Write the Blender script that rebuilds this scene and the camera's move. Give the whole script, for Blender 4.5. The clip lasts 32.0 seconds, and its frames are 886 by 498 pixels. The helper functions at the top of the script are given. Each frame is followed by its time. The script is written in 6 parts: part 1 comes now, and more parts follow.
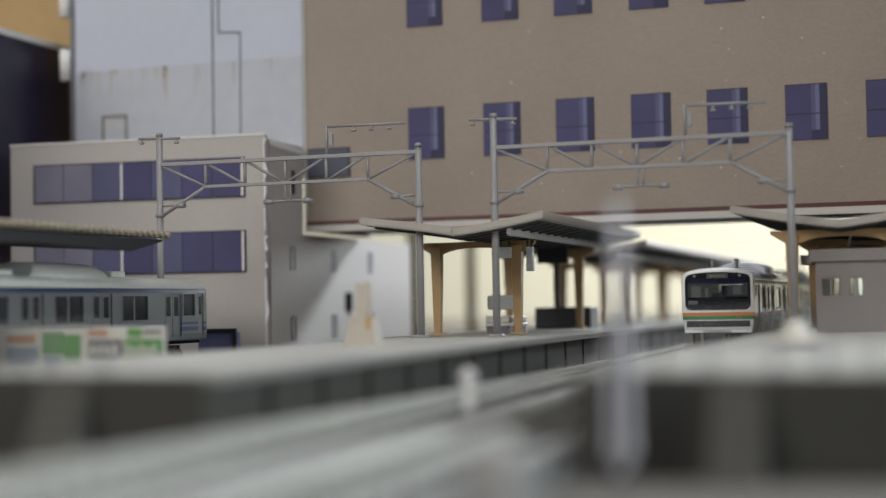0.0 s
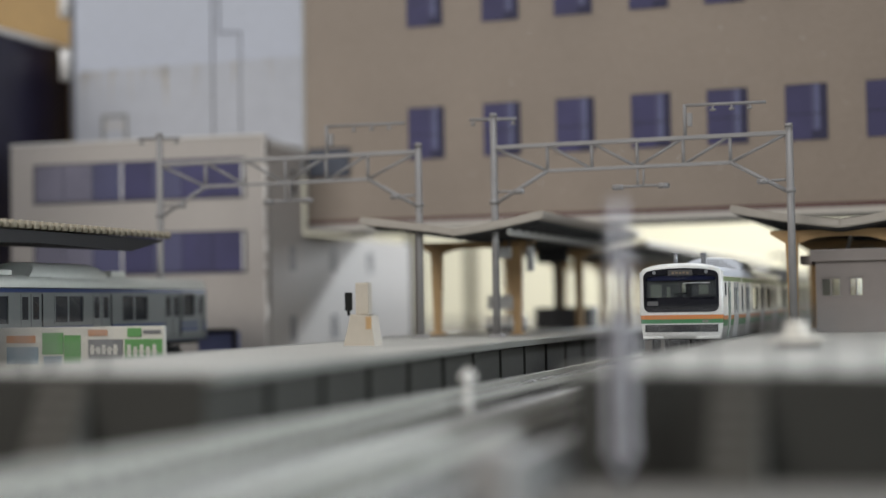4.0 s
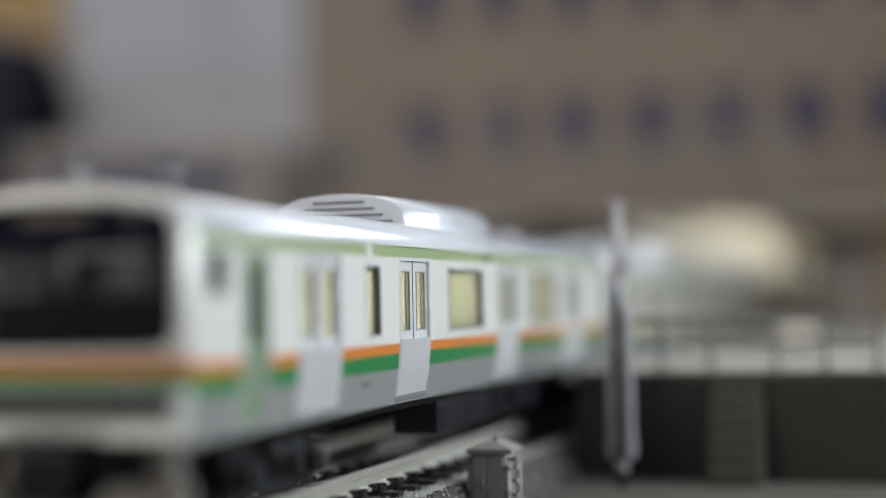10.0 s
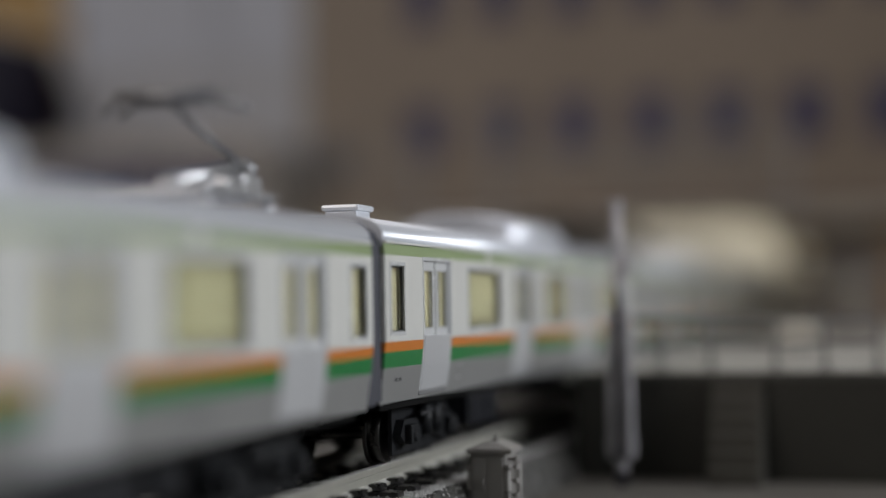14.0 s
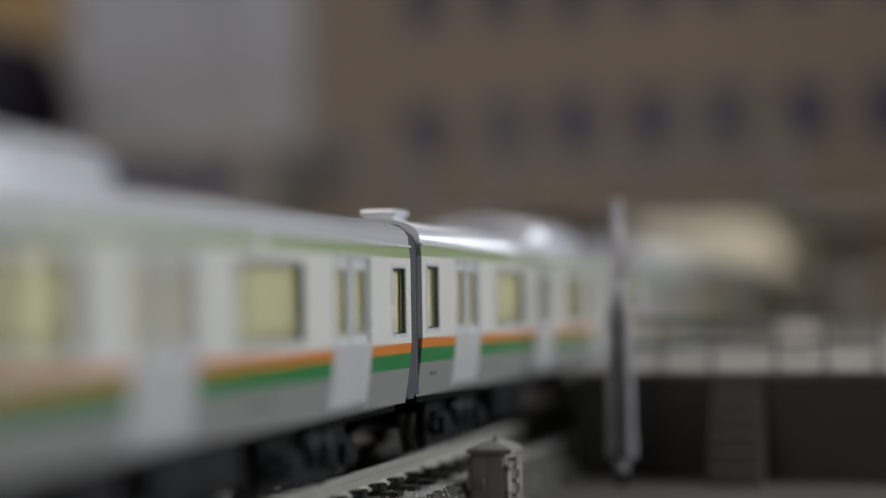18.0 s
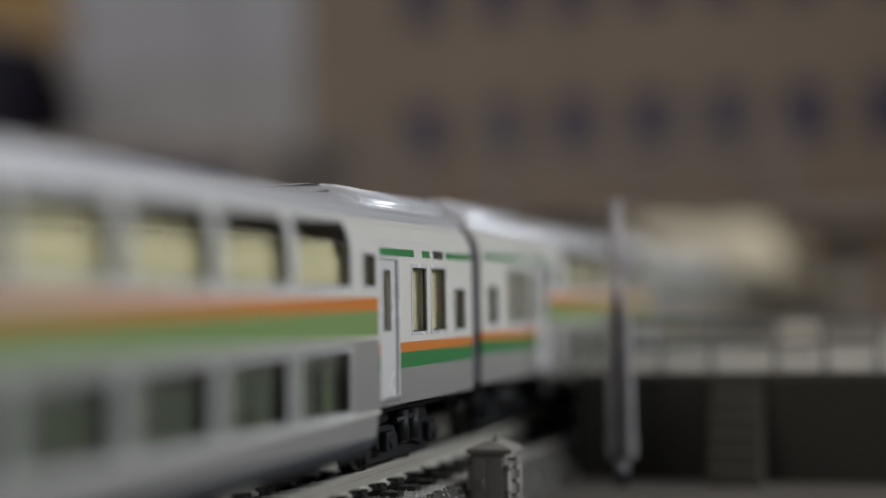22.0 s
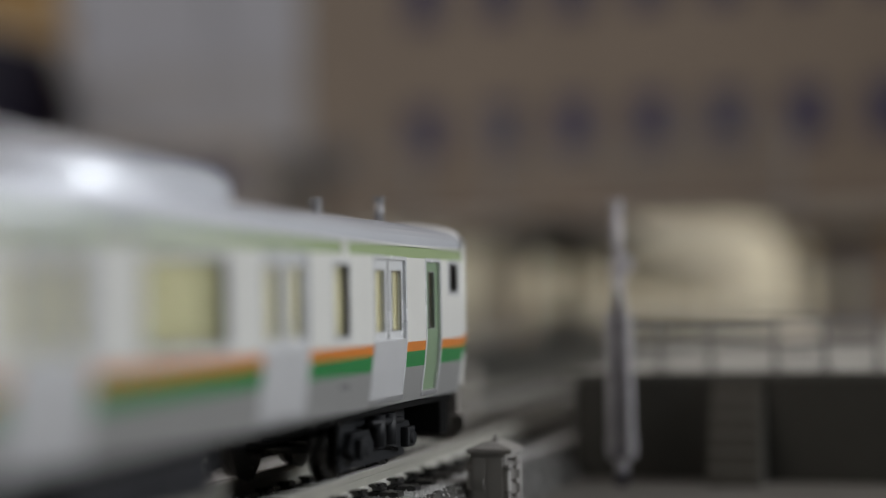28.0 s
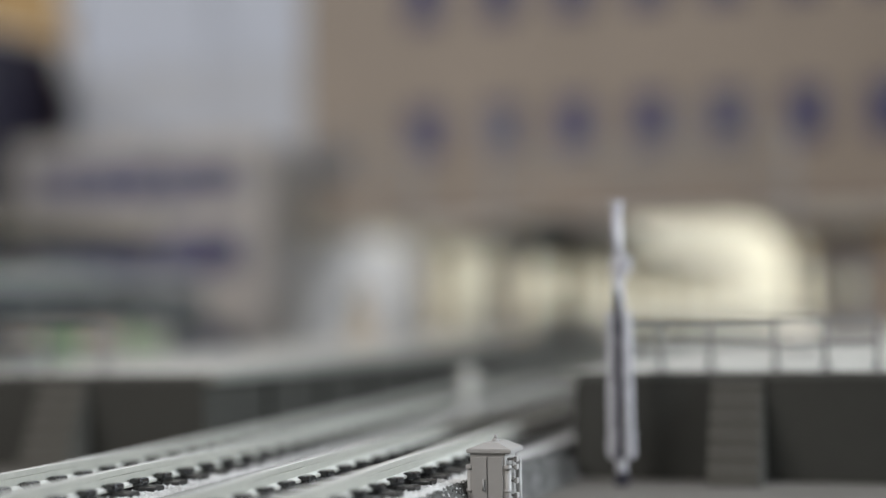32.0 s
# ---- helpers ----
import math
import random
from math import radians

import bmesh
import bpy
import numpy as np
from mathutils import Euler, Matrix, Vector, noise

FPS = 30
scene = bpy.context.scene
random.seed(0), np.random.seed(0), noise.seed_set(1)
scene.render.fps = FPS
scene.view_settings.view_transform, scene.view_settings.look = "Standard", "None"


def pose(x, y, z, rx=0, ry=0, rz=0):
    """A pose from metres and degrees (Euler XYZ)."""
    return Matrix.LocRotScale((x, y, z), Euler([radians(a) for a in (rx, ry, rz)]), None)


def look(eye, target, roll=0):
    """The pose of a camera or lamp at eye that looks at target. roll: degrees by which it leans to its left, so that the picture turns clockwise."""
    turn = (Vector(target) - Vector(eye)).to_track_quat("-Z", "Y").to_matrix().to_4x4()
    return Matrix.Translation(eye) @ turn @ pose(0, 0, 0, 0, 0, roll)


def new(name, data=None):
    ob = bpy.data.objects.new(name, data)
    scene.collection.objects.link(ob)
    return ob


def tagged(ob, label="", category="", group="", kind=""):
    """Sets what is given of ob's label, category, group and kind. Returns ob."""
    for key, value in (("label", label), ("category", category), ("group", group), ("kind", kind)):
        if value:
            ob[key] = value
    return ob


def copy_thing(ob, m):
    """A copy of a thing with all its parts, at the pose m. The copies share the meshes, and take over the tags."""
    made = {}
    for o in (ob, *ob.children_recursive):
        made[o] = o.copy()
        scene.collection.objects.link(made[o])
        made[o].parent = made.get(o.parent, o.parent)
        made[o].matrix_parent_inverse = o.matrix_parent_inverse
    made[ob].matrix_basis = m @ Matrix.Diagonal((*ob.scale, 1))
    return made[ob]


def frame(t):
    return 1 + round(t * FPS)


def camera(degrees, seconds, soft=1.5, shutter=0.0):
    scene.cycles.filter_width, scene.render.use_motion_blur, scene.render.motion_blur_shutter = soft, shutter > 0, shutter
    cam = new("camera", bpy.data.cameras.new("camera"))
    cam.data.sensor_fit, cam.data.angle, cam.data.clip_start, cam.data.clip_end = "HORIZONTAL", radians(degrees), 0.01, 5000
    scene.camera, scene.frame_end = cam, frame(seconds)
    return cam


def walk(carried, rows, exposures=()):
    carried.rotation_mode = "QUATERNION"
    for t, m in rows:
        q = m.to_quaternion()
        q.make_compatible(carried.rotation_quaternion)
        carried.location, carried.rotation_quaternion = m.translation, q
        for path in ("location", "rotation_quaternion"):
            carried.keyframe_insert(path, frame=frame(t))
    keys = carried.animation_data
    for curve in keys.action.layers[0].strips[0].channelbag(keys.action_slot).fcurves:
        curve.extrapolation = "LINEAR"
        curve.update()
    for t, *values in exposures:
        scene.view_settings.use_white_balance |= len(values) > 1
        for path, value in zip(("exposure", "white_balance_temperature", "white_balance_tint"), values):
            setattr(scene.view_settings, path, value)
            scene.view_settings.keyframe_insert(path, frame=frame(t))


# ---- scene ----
cam = camera(32.9, 32.0, soft=1.2)
cam.data.dof.use_dof = True
cam.data.dof.aperture_fstop = 7.6
FOCUS_POINT = new("focus_point")
FOCUS_POINT.empty_display_size = 0.002
cam.data.dof.focus_object = FOCUS_POINT

MM = 0.001
EYE_HEIGHT = 16.1 * MM
YAW, PITCH, ROLL = 18.45, 2.13, -1.0


def view_pose():
    a, b = radians(YAW), radians(PITCH)
    way = Vector((-math.sin(a) * math.cos(b), math.cos(a) * math.cos(b), math.sin(b)))
    eye = Vector((0, 0, EYE_HEIGHT))
    return look(eye, eye + way, ROLL)


VIEW = view_pose()
walk(cam, [(0.0, VIEW), (32.0, VIEW)],
     exposures=[(0.0, -0.67, 6400, 10), (7.0, -0.67, 6400, 10), (8.0, -0.78, 6400, 10), (9.5, -0.98, 6450, 10), (11.0, -1.72, 6800, 13), (12.0, -1.84, 6800, 14), (16.0, -1.88, 6800, 14), (20.5, -1.90, 6900, 14), (22.0, -1.95, 6950, 14), (24.0, -1.97, 7150, 14),
                (25.5, -1.95, 7150, 14), (27.8, -1.84, 6850, 14), (29.0, -1.30, 6850, 13), (30.0, -0.80, 6550, 12), (31.0, -0.70, 6400, 10), (32.0, -0.66, 6350, 10)])

# ---- light ----
world = bpy.data.worlds.new("room_air")
scene.world = world
world.use_nodes = True
world.node_tree.nodes["Background"].inputs[0].default_value = (0.62, 0.66, 0.75, 1)
world.node_tree.nodes["Background"].inputs[1].default_value = 0.12


def area(name, at, target, sx, sy, watts, col):
    d = bpy.data.lights.new(name, "AREA")
    d.shape, d.size, d.size_y, d.energy, d.color = "RECTANGLE", sx, sy, watts, col
    ob = new(name, d)
    ob.matrix_basis = look(at, target)
    return ob


area("ceiling_lamp_light", (0.0, 0.15, 1.55), (-0.1, 0.35, 0.0), 0.9, 0.9, 15, (0.95, 0.965, 1.0))
# Unseen lamp added at the left for the facade and platform ends.
area("left_unseen_light", (-0.38, -0.25, 0.34), (-0.08, 0.32, 0.04), 0.42, 0.26, 4.8, (1.0, 0.97, 0.93))
# Unseen low lamp added to brighten the passing train's near side.
area("right_unseen_light", (0.22, 0.18, 0.11), (-0.05, 0.13, 0.014), 0.26, 0.07, 0.82, (0.86, 0.94, 1.0)).data.spread = radians(100)
area("rear_lamp_light", (-0.08, 1.25, 0.55), (-0.17, 1.9, 0.02), 0.4, 0.3, 13.5, (1.0, 0.96, 0.85))
# Fill light added behind the station for rims and rail glints.
area("rear_fill_light", (0.02, 0.95, 0.115), (-0.20, 0.45, 0.02), 0.08, 0.08, 1.5, (0.90, 0.95, 1.0))
area("back_room_lamp_light", (0.35, 1.45, 0.63), (-0.20, 0.55, 0.02), 0.3, 0.15, 27.0, (0.84, 0.92, 1.0))


# ---- materials ----
def mat(name, col, rough=0.5, metal=0.0, var=0.08, scale=700.0, big=60.0, bump=0.0, bscale=4000.0, depth=0.05, trans=0.0, coat=0.0, emit=0.0, tint=None):
    """A painted, moulded or printed surface with grain at two sizes; scales are per metre, depth in mm."""
    m = bpy.data.materials.new(name)
    m.use_nodes = True
    nt = m.node_tree
    b = nt.nodes["Principled BSDF"]
    b.inputs["Roughness"].default_value = rough
    b.inputs["Metallic"].default_value = metal
    b.inputs["Transmission Weight"].default_value = trans
    b.inputs["Coat Weight"].default_value = coat
    tc = nt.nodes.new("ShaderNodeTexCoord")

    def grain(s, detail):
        n = nt.nodes.new("ShaderNodeTexNoise")
        n.inputs["Scale"].default_value, n.inputs["Detail"].default_value = s, detail
        nt.links.new(tc.outputs["Object"], n.inputs["Vector"])
        return n
    n1, n2 = grain(scale, 4), grain(big, 3)
    add = nt.nodes.new("ShaderNodeMath")
    add.operation = "ADD"
    nt.links.new(n1.outputs["Fac"], add.inputs[0])
    nt.links.new(n2.outputs["Fac"], add.inputs[1])
    ramp = nt.nodes.new("ShaderNodeMapRange")
    ramp.inputs[1].default_value, ramp.inputs[2].default_value = 0.6, 1.4
    nt.links.new(add.outputs[0], ramp.inputs[0])
    mix = nt.nodes.new("ShaderNodeMix")
    mix.data_type = "RGBA"
    nt.links.new(ramp.outputs[0], mix.inputs[0])
    hi = tint or [min(1, c * (1 + var)) for c in col]
    mix.inputs[6].default_value = (*[c * (1 - var) for c in col], 1)
    mix.inputs[7].default_value = (*hi, 1)
    nt.links.new(mix.outputs[2], b.inputs["Base Color"])
    rr = nt.nodes.new("ShaderNodeMapRange")
    rr.inputs[3].default_value, rr.inputs[4].default_value = max(0, rough - 0.06), min(1, rough + 0.08)
    nt.links.new(n1.outputs["Fac"], rr.inputs[0])
    nt.links.new(rr.outputs[0], b.inputs["Roughness"])
    if bump:
        n3 = grain(bscale, 3)
        bn = nt.nodes.new("ShaderNodeBump")
        bn.inputs["Strength"].default_value, bn.inputs["Distance"].default_value = bump, depth * MM
        nt.links.new(n3.outputs["Fac"], bn.inputs["Height"])
        nt.links.new(bn.outputs["Normal"], b.inputs["Normal"])
    if emit:
        b.inputs["Emission Color"].default_value = (*col, 1)
        b.inputs["Emission Strength"].default_value = emit
    return m


def glass(name, col, rough=0.04):
    m = bpy.data.materials.new(name)
    m.use_nodes = True
    b = m.node_tree.nodes["Principled BSDF"]
    b.inputs["Base Color"].default_value = (*col, 1)
    b.inputs["Roughness"].default_value = rough
    b.inputs["Transmission Weight"].default_value = 1.0
    b.inputs["IOR"].default_value = 1.25
    return m


def tiled(name, col, joint, w, h, mortar=0.06, bump=0.3, rough=0.6):
    """A printed card facade of small tiles; w and h in mm."""
    m = mat(name, col, rough, 0, 0.13, 1100, 25, bump=0.3, bscale=1600)
    nt = m.node_tree
    b = nt.nodes["Principled BSDF"]
    tc = nt.nodes.new("ShaderNodeTexCoord")
    mp = nt.nodes.new("ShaderNodeMapping")
    mp.inputs["Rotation"].default_value = (radians(90), 0, 0)
    nt.links.new(tc.outputs["Object"], mp.inputs["Vector"])
    br = nt.nodes.new("ShaderNodeTexBrick")
    br.inputs["Scale"].default_value = 1.0
    br.inputs["Brick Width"].default_value, br.inputs["Row Height"].default_value = w * MM, h * MM
    br.inputs["Mortar Size"].default_value = mortar * MM
    br.inputs["Color1"].default_value, br.inputs["Color2"].default_value = (1, 1, 1, 1), (0.94, 0.94, 0.93, 1)
    br.inputs["Mortar"].default_value = (*joint, 1)
    nt.links.new(mp.outputs[0], br.inputs["Vector"])
    mul = nt.nodes.new("ShaderNodeMix")
    mul.data_type, mul.blend_type = "RGBA", "MULTIPLY"
    mul.inputs[0].default_value = 1.0
    old = b.inputs["Base Color"].links[0].from_socket
    nt.links.new(old, mul.inputs[6])
    nt.links.new(br.outputs["Color"], mul.inputs[7])
    nt.links.new(mul.outputs[2], b.inputs["Base Color"])
    return m


BODY = mat("white_body_paint", (0.74, 0.74, 0.71), 0.30, 0.1, 0.03, 300, 40, coat=0.25)
ROOF = mat("silver_grey_roof", (0.74, 0.77, 0.83), 0.22, 0.12, 0.02, 70, 20, coat=0.25)
LOWER = mat("silver_lower_panel", (0.35, 0.35, 0.345), 0.32, 0.3, 0.04, 300, 40)
CABDOOR = mat("pale_green_cab_door", (0.20, 0.28, 0.18), 0.4, 0, 0.05, 300)
DOORM = mat("silver_door_paint", (0.72, 0.735, 0.75), 0.25, 0.2, 0.03, 300, 60)
DOORLOW = mat("brushed_silver_door_panel", (0.63, 0.635, 0.65), 0.36, 0.3, 0.04, 300, 60)
CHAIR = mat("glossy_black_rail_chair", (0.02, 0.02, 0.02), 0.16, 0, 0.2, 900, coat=0.5)
PLATSIDE = mat("shaded_slab_edge_grey", (0.060, 0.059, 0.053), 0.5, 0, 0.12, 700, 45)
ORANGE = mat("orange_stripe", (0.62, 0.20, 0.035), 0.35, 0, 0.05, 400)
GREEN = mat("green_stripe", (0.025, 0.20, 0.06), 0.35, 0, 0.06, 400)
PALEGREEN = mat("pale_green_band", (0.30, 0.38, 0.20), 0.4, 0, 0.05, 400)
MIDGREEN = mat("sage_green_band", (0.19, 0.30, 0.11), 0.4, 0, 0.05, 400)
BLACKG = mat("black_glossy_mask", (0.010, 0.010, 0.014), 0.10, 0, 0.1, 300, coat=0.4)
NAVYBAND = mat("dark_blue_band", (0.010, 0.012, 0.035), 0.15, 0, 0.1, 300)
DOORFRAME = mat("grey_door_window_frame", (0.30, 0.305, 0.31), 0.35, 0.3, 0.05, 300)
GASKET = mat("dark_gasket", (0.03, 0.032, 0.03), 0.5)
UNDER = mat("black_underframe", (0.006, 0.006, 0.006), 0.85, 0, 0.2, 900, bump=0.2)
EQUIP = mat("blue_grey_equipment", (0.013, 0.014, 0.018), 0.4, 0, 0.2, 900, 120, bump=0.2)
EQUIPL = mat("pale_grey_equipment", (0.14, 0.14, 0.145), 0.4, 0.2, 0.15, 600, 100)
UNDERG = mat("dark_grey_equipment", (0.014, 0.015, 0.017), 0.5, 0, 0.15, 900, bump=0.2)
WHEEL = mat("wheel_steel", (0.07, 0.068, 0.065), 0.28, 0.9, 0.1, 900)
SEATS = mat("cream_interior", (0.41, 0.37, 0.23), 0.6, 0, 0.18, 160, 30)
SEATBACK = mat("olive_seat_back", (0.27, 0.25, 0.15), 0.7, 0, 0.25, 300, 90)
CABPALE = mat("dim_green_partition", (0.12, 0.13, 0.105), 0.6)
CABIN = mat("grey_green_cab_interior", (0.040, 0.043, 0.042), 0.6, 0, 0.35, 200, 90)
SLATE = mat("slate_blue_sill_band", (0.055, 0.06, 0.075), 0.4)
# These two tones put the lower deck's dimness into the colour.
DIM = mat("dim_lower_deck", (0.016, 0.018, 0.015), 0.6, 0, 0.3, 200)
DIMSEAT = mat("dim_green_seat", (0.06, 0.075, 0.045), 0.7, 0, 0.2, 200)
GREYBELL = mat("grey_gangway_rubber", (0.075, 0.077, 0.095), 0.6)
SKIRT = mat("warm_grey_skirt", (0.20, 0.185, 0.17), 0.5, 0, 0.25, 350, 120)
LENS = mat("clear_lamp_lens", (0.20, 0.205, 0.21), 0.12)
DESTIN = mat("destination_blind", (0.06, 0.058, 0.058), 0.3)
PRINT = mat("pale_print", (0.21, 0.20, 0.18), 0.5)
PRINTT = mat("tan_print", (0.20, 0.15, 0.10), 0.5)
PRINTG = mat("grey_print", (0.08, 0.08, 0.083), 0.5)
PANE = glass("clear_pane", (0.95, 0.97, 0.92))
PANET = glass("green_tinted_pane", (0.84, 0.87, 0.80))
SHIELD = glass("smoked_windscreen", (0.55, 0.58, 0.60), 0.02)
ALU = mat("bare_aluminium", (0.62, 0.63, 0.65), 0.32, 0.8, 0.1, 900)
DARKSTEEL = mat("grey_pantograph_metal", (0.30, 0.30, 0.31), 0.4, 0.6, 0.2, 900)
RAILWEB = mat("nickel_rail_web", (0.43, 0.42, 0.37), 0.34, 0.35, 0.12, 900, 50)
POSTM = mat("off_white_post_plastic", (0.50, 0.48, 0.44), 0.5)
RAILSHEEN = mat("nickel_rail", (0.93, 0.92, 0.88), 0.2, 0.4, 0.08, 900, 50)
SLEEPER = mat("black_sleeper_plastic", (0.018, 0.017, 0.016), 0.28, 0, 0.25, 900, bump=0.2)
BALLAST = mat("grey_ballast", (0.46, 0.455, 0.445), 0.8, 0, 0.38, 2600, 120, bump=1.0, bscale=2600, depth=0.35)
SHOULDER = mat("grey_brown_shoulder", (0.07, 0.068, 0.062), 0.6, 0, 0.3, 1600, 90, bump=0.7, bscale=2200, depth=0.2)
STONE = mat("pale_ballast_grains", (0.55, 0.545, 0.535), 0.45, 0, 0.40, 1500, 300, bump=0.4)
NOSING = mat("lit_tread_edge", (0.115, 0.108, 0.093), 0.5, 0, 0.15, 700)
BOARD = mat("grey_beige_baseboard", (0.108, 0.099, 0.086), 0.8, 0, 0.10, 500, 25, bump=0.3, bscale=2500)
PLATTOP = mat("pale_platform_paving", (0.46, 0.45, 0.41), 0.6, 0, 0.16, 900, 40, bump=0.35, bscale=3500)
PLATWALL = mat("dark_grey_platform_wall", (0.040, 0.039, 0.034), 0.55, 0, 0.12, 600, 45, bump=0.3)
PLATEDGE = mat("platform_edge_concrete", (0.20, 0.20, 0.18), 0.34, 0, 0.12, 700)
PLATRIB = mat("recess_shade_and_board_grey", (0.014, 0.014, 0.013), 0.7)
STEPM = mat("brown_grey_steps", (0.085, 0.08, 0.07), 0.5, 0, 0.12, 700)
RAILING = mat("grey_railing_plastic", (0.15, 0.145, 0.14), 0.5, 0, 0.08, 700)
MASTM = mat("pale_grey_mast_plastic", (0.255, 0.245, 0.24), 0.42, 0, 0.08, 600, bump=0.1)
CLEARP = mat("milky_clear_plastic", (0.47, 0.46, 0.49), 0.3, 0, 0.08, 500, 120, trans=0.1, bump=0.3, bscale=1500)
SLOT = mat("blue_black_slot", (0.012, 0.012, 0.026), 0.4)
CABM = mat("light_grey_cabinet_plastic", (0.30, 0.285, 0.27), 0.45, 0, 0.07, 700, bump=0.15)
CREAM = mat("cream_plastic", (0.42, 0.37, 0.30), 0.5, 0, 0.06, 500)
BENCHM = mat("ivory_bench_plastic", (0.70, 0.66, 0.58), 0.45, 0, 0.05, 500)
BENCHG = mat("grey_bench_base", (0.25, 0.24, 0.23), 0.5)
FACADE = tiled("brown_tile_card", (0.325, 0.266, 0.217), (0.88, 0.89, 0.87), 2.0, 0.9)
MAROON = mat("maroon_band", (0.085, 0.022, 0.022), 0.5)
WHITEBAND = mat("off_white_band", (0.55, 0.52, 0.47), 0.5, 0, 0.06, 400)
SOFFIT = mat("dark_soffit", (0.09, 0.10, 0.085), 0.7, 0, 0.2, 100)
WINBLUE = mat("printed_blue_pane", (0.064, 0.060, 0.142), 0.7, 0, 0.25, 60, 30)
WINPALE = mat("pale_blue_curtain", (0.15, 0.16, 0.29), 0.7, 0, 0.15, 60)
WINLILAC = mat("lilac_grey_pane", (0.20, 0.19, 0.25), 0.7, 0, 0.2, 60, 30)
WINMID = mat("mid_blue_curtain", (0.098, 0.098, 0.185), 0.7, 0, 0.15, 60)
WINDARK = mat("dark_navy_pane_edge", (0.036, 0.034, 0.08), 0.7)
WINLINE = mat("near_black_frame", (0.015, 0.013, 0.02), 0.5)
WINGREY = mat("slate_grey_pane", (0.09, 0.10, 0.13), 0.7, 0, 0.2, 80)
BEIGE = mat("warm_beige_card", (0.48, 0.44, 0.405), 0.65, 0, 0.06, 500, 18, bump=0.15, bscale=900)
PAPER = mat("torn_white_paper", (0.78, 0.76, 0.73), 0.7, 0, 0.05, 800)
WHITEWALL = mat("blue_white_card", (0.53, 0.56, 0.64), 0.6, 0, 0.05, 300, 20)
WASH = mat("greyed_white_card", (0.49, 0.505, 0.55), 0.65, 0, 0.07, 200, 60)
STAIN = mat("rust_brown_stain", (0.46, 0.43, 0.385), 0.7, 0, 0.2, 300, 150)
HATCH = mat("brown_grey_hatch_print", (0.22, 0.20, 0.17), 0.7, 0, 0.3, 400, 150)
PIPE = mat("grey_pipe_line", (0.16, 0.16, 0.18), 0.5)
NAVY = mat("navy_black_card", (0.018, 0.016, 0.040), 0.35, 0, 0.3, 120, 30)
TAN = mat("tan_card", (0.42, 0.28, 0.12), 0.6, 0, 0.1, 200, 30)
CANOPY = mat("beige_canopy_roof", (0.36, 0.325, 0.28), 0.6, 0, 0.09, 500, 40, bump=0.15)
CANRIB = mat("tan_corrugated_roof", (0.30, 0.26, 0.19), 0.6, 0, 0.08, 500)
CANUND = mat("pale_canopy_underside", (0.50, 0.49, 0.46), 0.6)
CANDARK = mat("canopy_underside_shade", (0.035, 0.034, 0.035), 0.75)
WOODP = mat("tan_pillar_plastic", (0.40, 0.25, 0.11), 0.5, 0, 0.12, 250, 60)
SIGNW = mat("white_sign_plastic", (0.60, 0.60, 0.58), 0.4)
SIGNB = mat("black_sign_plastic", (0.012, 0.012, 0.014), 0.4)
HUTM = mat("brown_grey_hut_plastic", (0.235, 0.205, 0.19), 0.55, 0, 0.05, 500)
ROOMWALL = mat("cream_room_wall", (0.78, 0.75, 0.61), 0.85, 0, 0.03, 40, 6)
ROOMGREY = mat("plain_room_wall", (0.30, 0.295, 0.29), 0.85, 0, 0.03, 40, 6)
ROOMDARK = mat("dark_brown_post", (0.06, 0.045, 0.02), 0.6)
BLUEBODY = mat("pale_grey_blue_car_body", (0.165, 0.172, 0.165), 0.5, 0, 0.04, 400)
BLUELINE = mat("dark_blue_line", (0.025, 0.045, 0.13), 0.4)
OLIVEROOF = mat("weathered_pale_roof", (0.60, 0.605, 0.55), 0.55, 0, 0.08, 300, 60)
DARKWIN = mat("dark_car_window", (0.025, 0.027, 0.032), 0.12, 0, 0.2, 200)
ADWHITE = mat("poster_paper", (0.52, 0.50, 0.44), 0.55, 0, 0.05, 400)
ADGREEN = mat("poster_green", (0.09, 0.24, 0.07), 0.5, 0, 0.2, 150)
ADORANGE = mat("poster_orange", (0.42, 0.21, 0.11), 0.5, 0, 0.15, 200)
ADGREY = mat("poster_grey", (0.14, 0.14, 0.14), 0.5, 0, 0.2, 200)
ADBLUE = mat("poster_blue", (0.20, 0.26, 0.30), 0.5, 0, 0.2, 200)


# ---- builders; all lengths in mm ----
def box(bm, x0, x1, y0, y1, z0, z1, mi=0, bev=0.0):
    r = bmesh.ops.create_cube(bm, size=1, matrix=Matrix.Translation(((x0 + x1) / 2, (y0 + y1) / 2, (z0 + z1) / 2)) @ Matrix.Diagonal((abs(x1 - x0), abs(y1 - y0), abs(z1 - z0), 1)))
    vs = r["verts"]
    fs = {f for v in vs for f in v.link_faces}
    for f in fs:
        f.material_index = mi
    if bev:
        es = {e for v in vs for e in v.link_edges}
        bmesh.ops.bevel(bm, geom=list(es), offset=bev, segments=2, affect="EDGES", profile=0.6)
    return vs


def rod(bm, p, q, r, r2=None, seg=10, mi=0):
    p, q = Vector(p), Vector(q)
    d = q - p
    m = Matrix.Translation((p + q) / 2) @ d.to_track_quat("Z", "Y").to_matrix().to_4x4()
    v = bmesh.ops.create_cone(bm, cap_ends=True, segments=seg, radius1=r, radius2=r if r2 is None else r2, depth=d.length, matrix=m)["verts"]
    for f in {f for w in v for f in w.link_faces}:
        f.material_index = mi
        f.smooth = len(f.verts) == 4
    return v


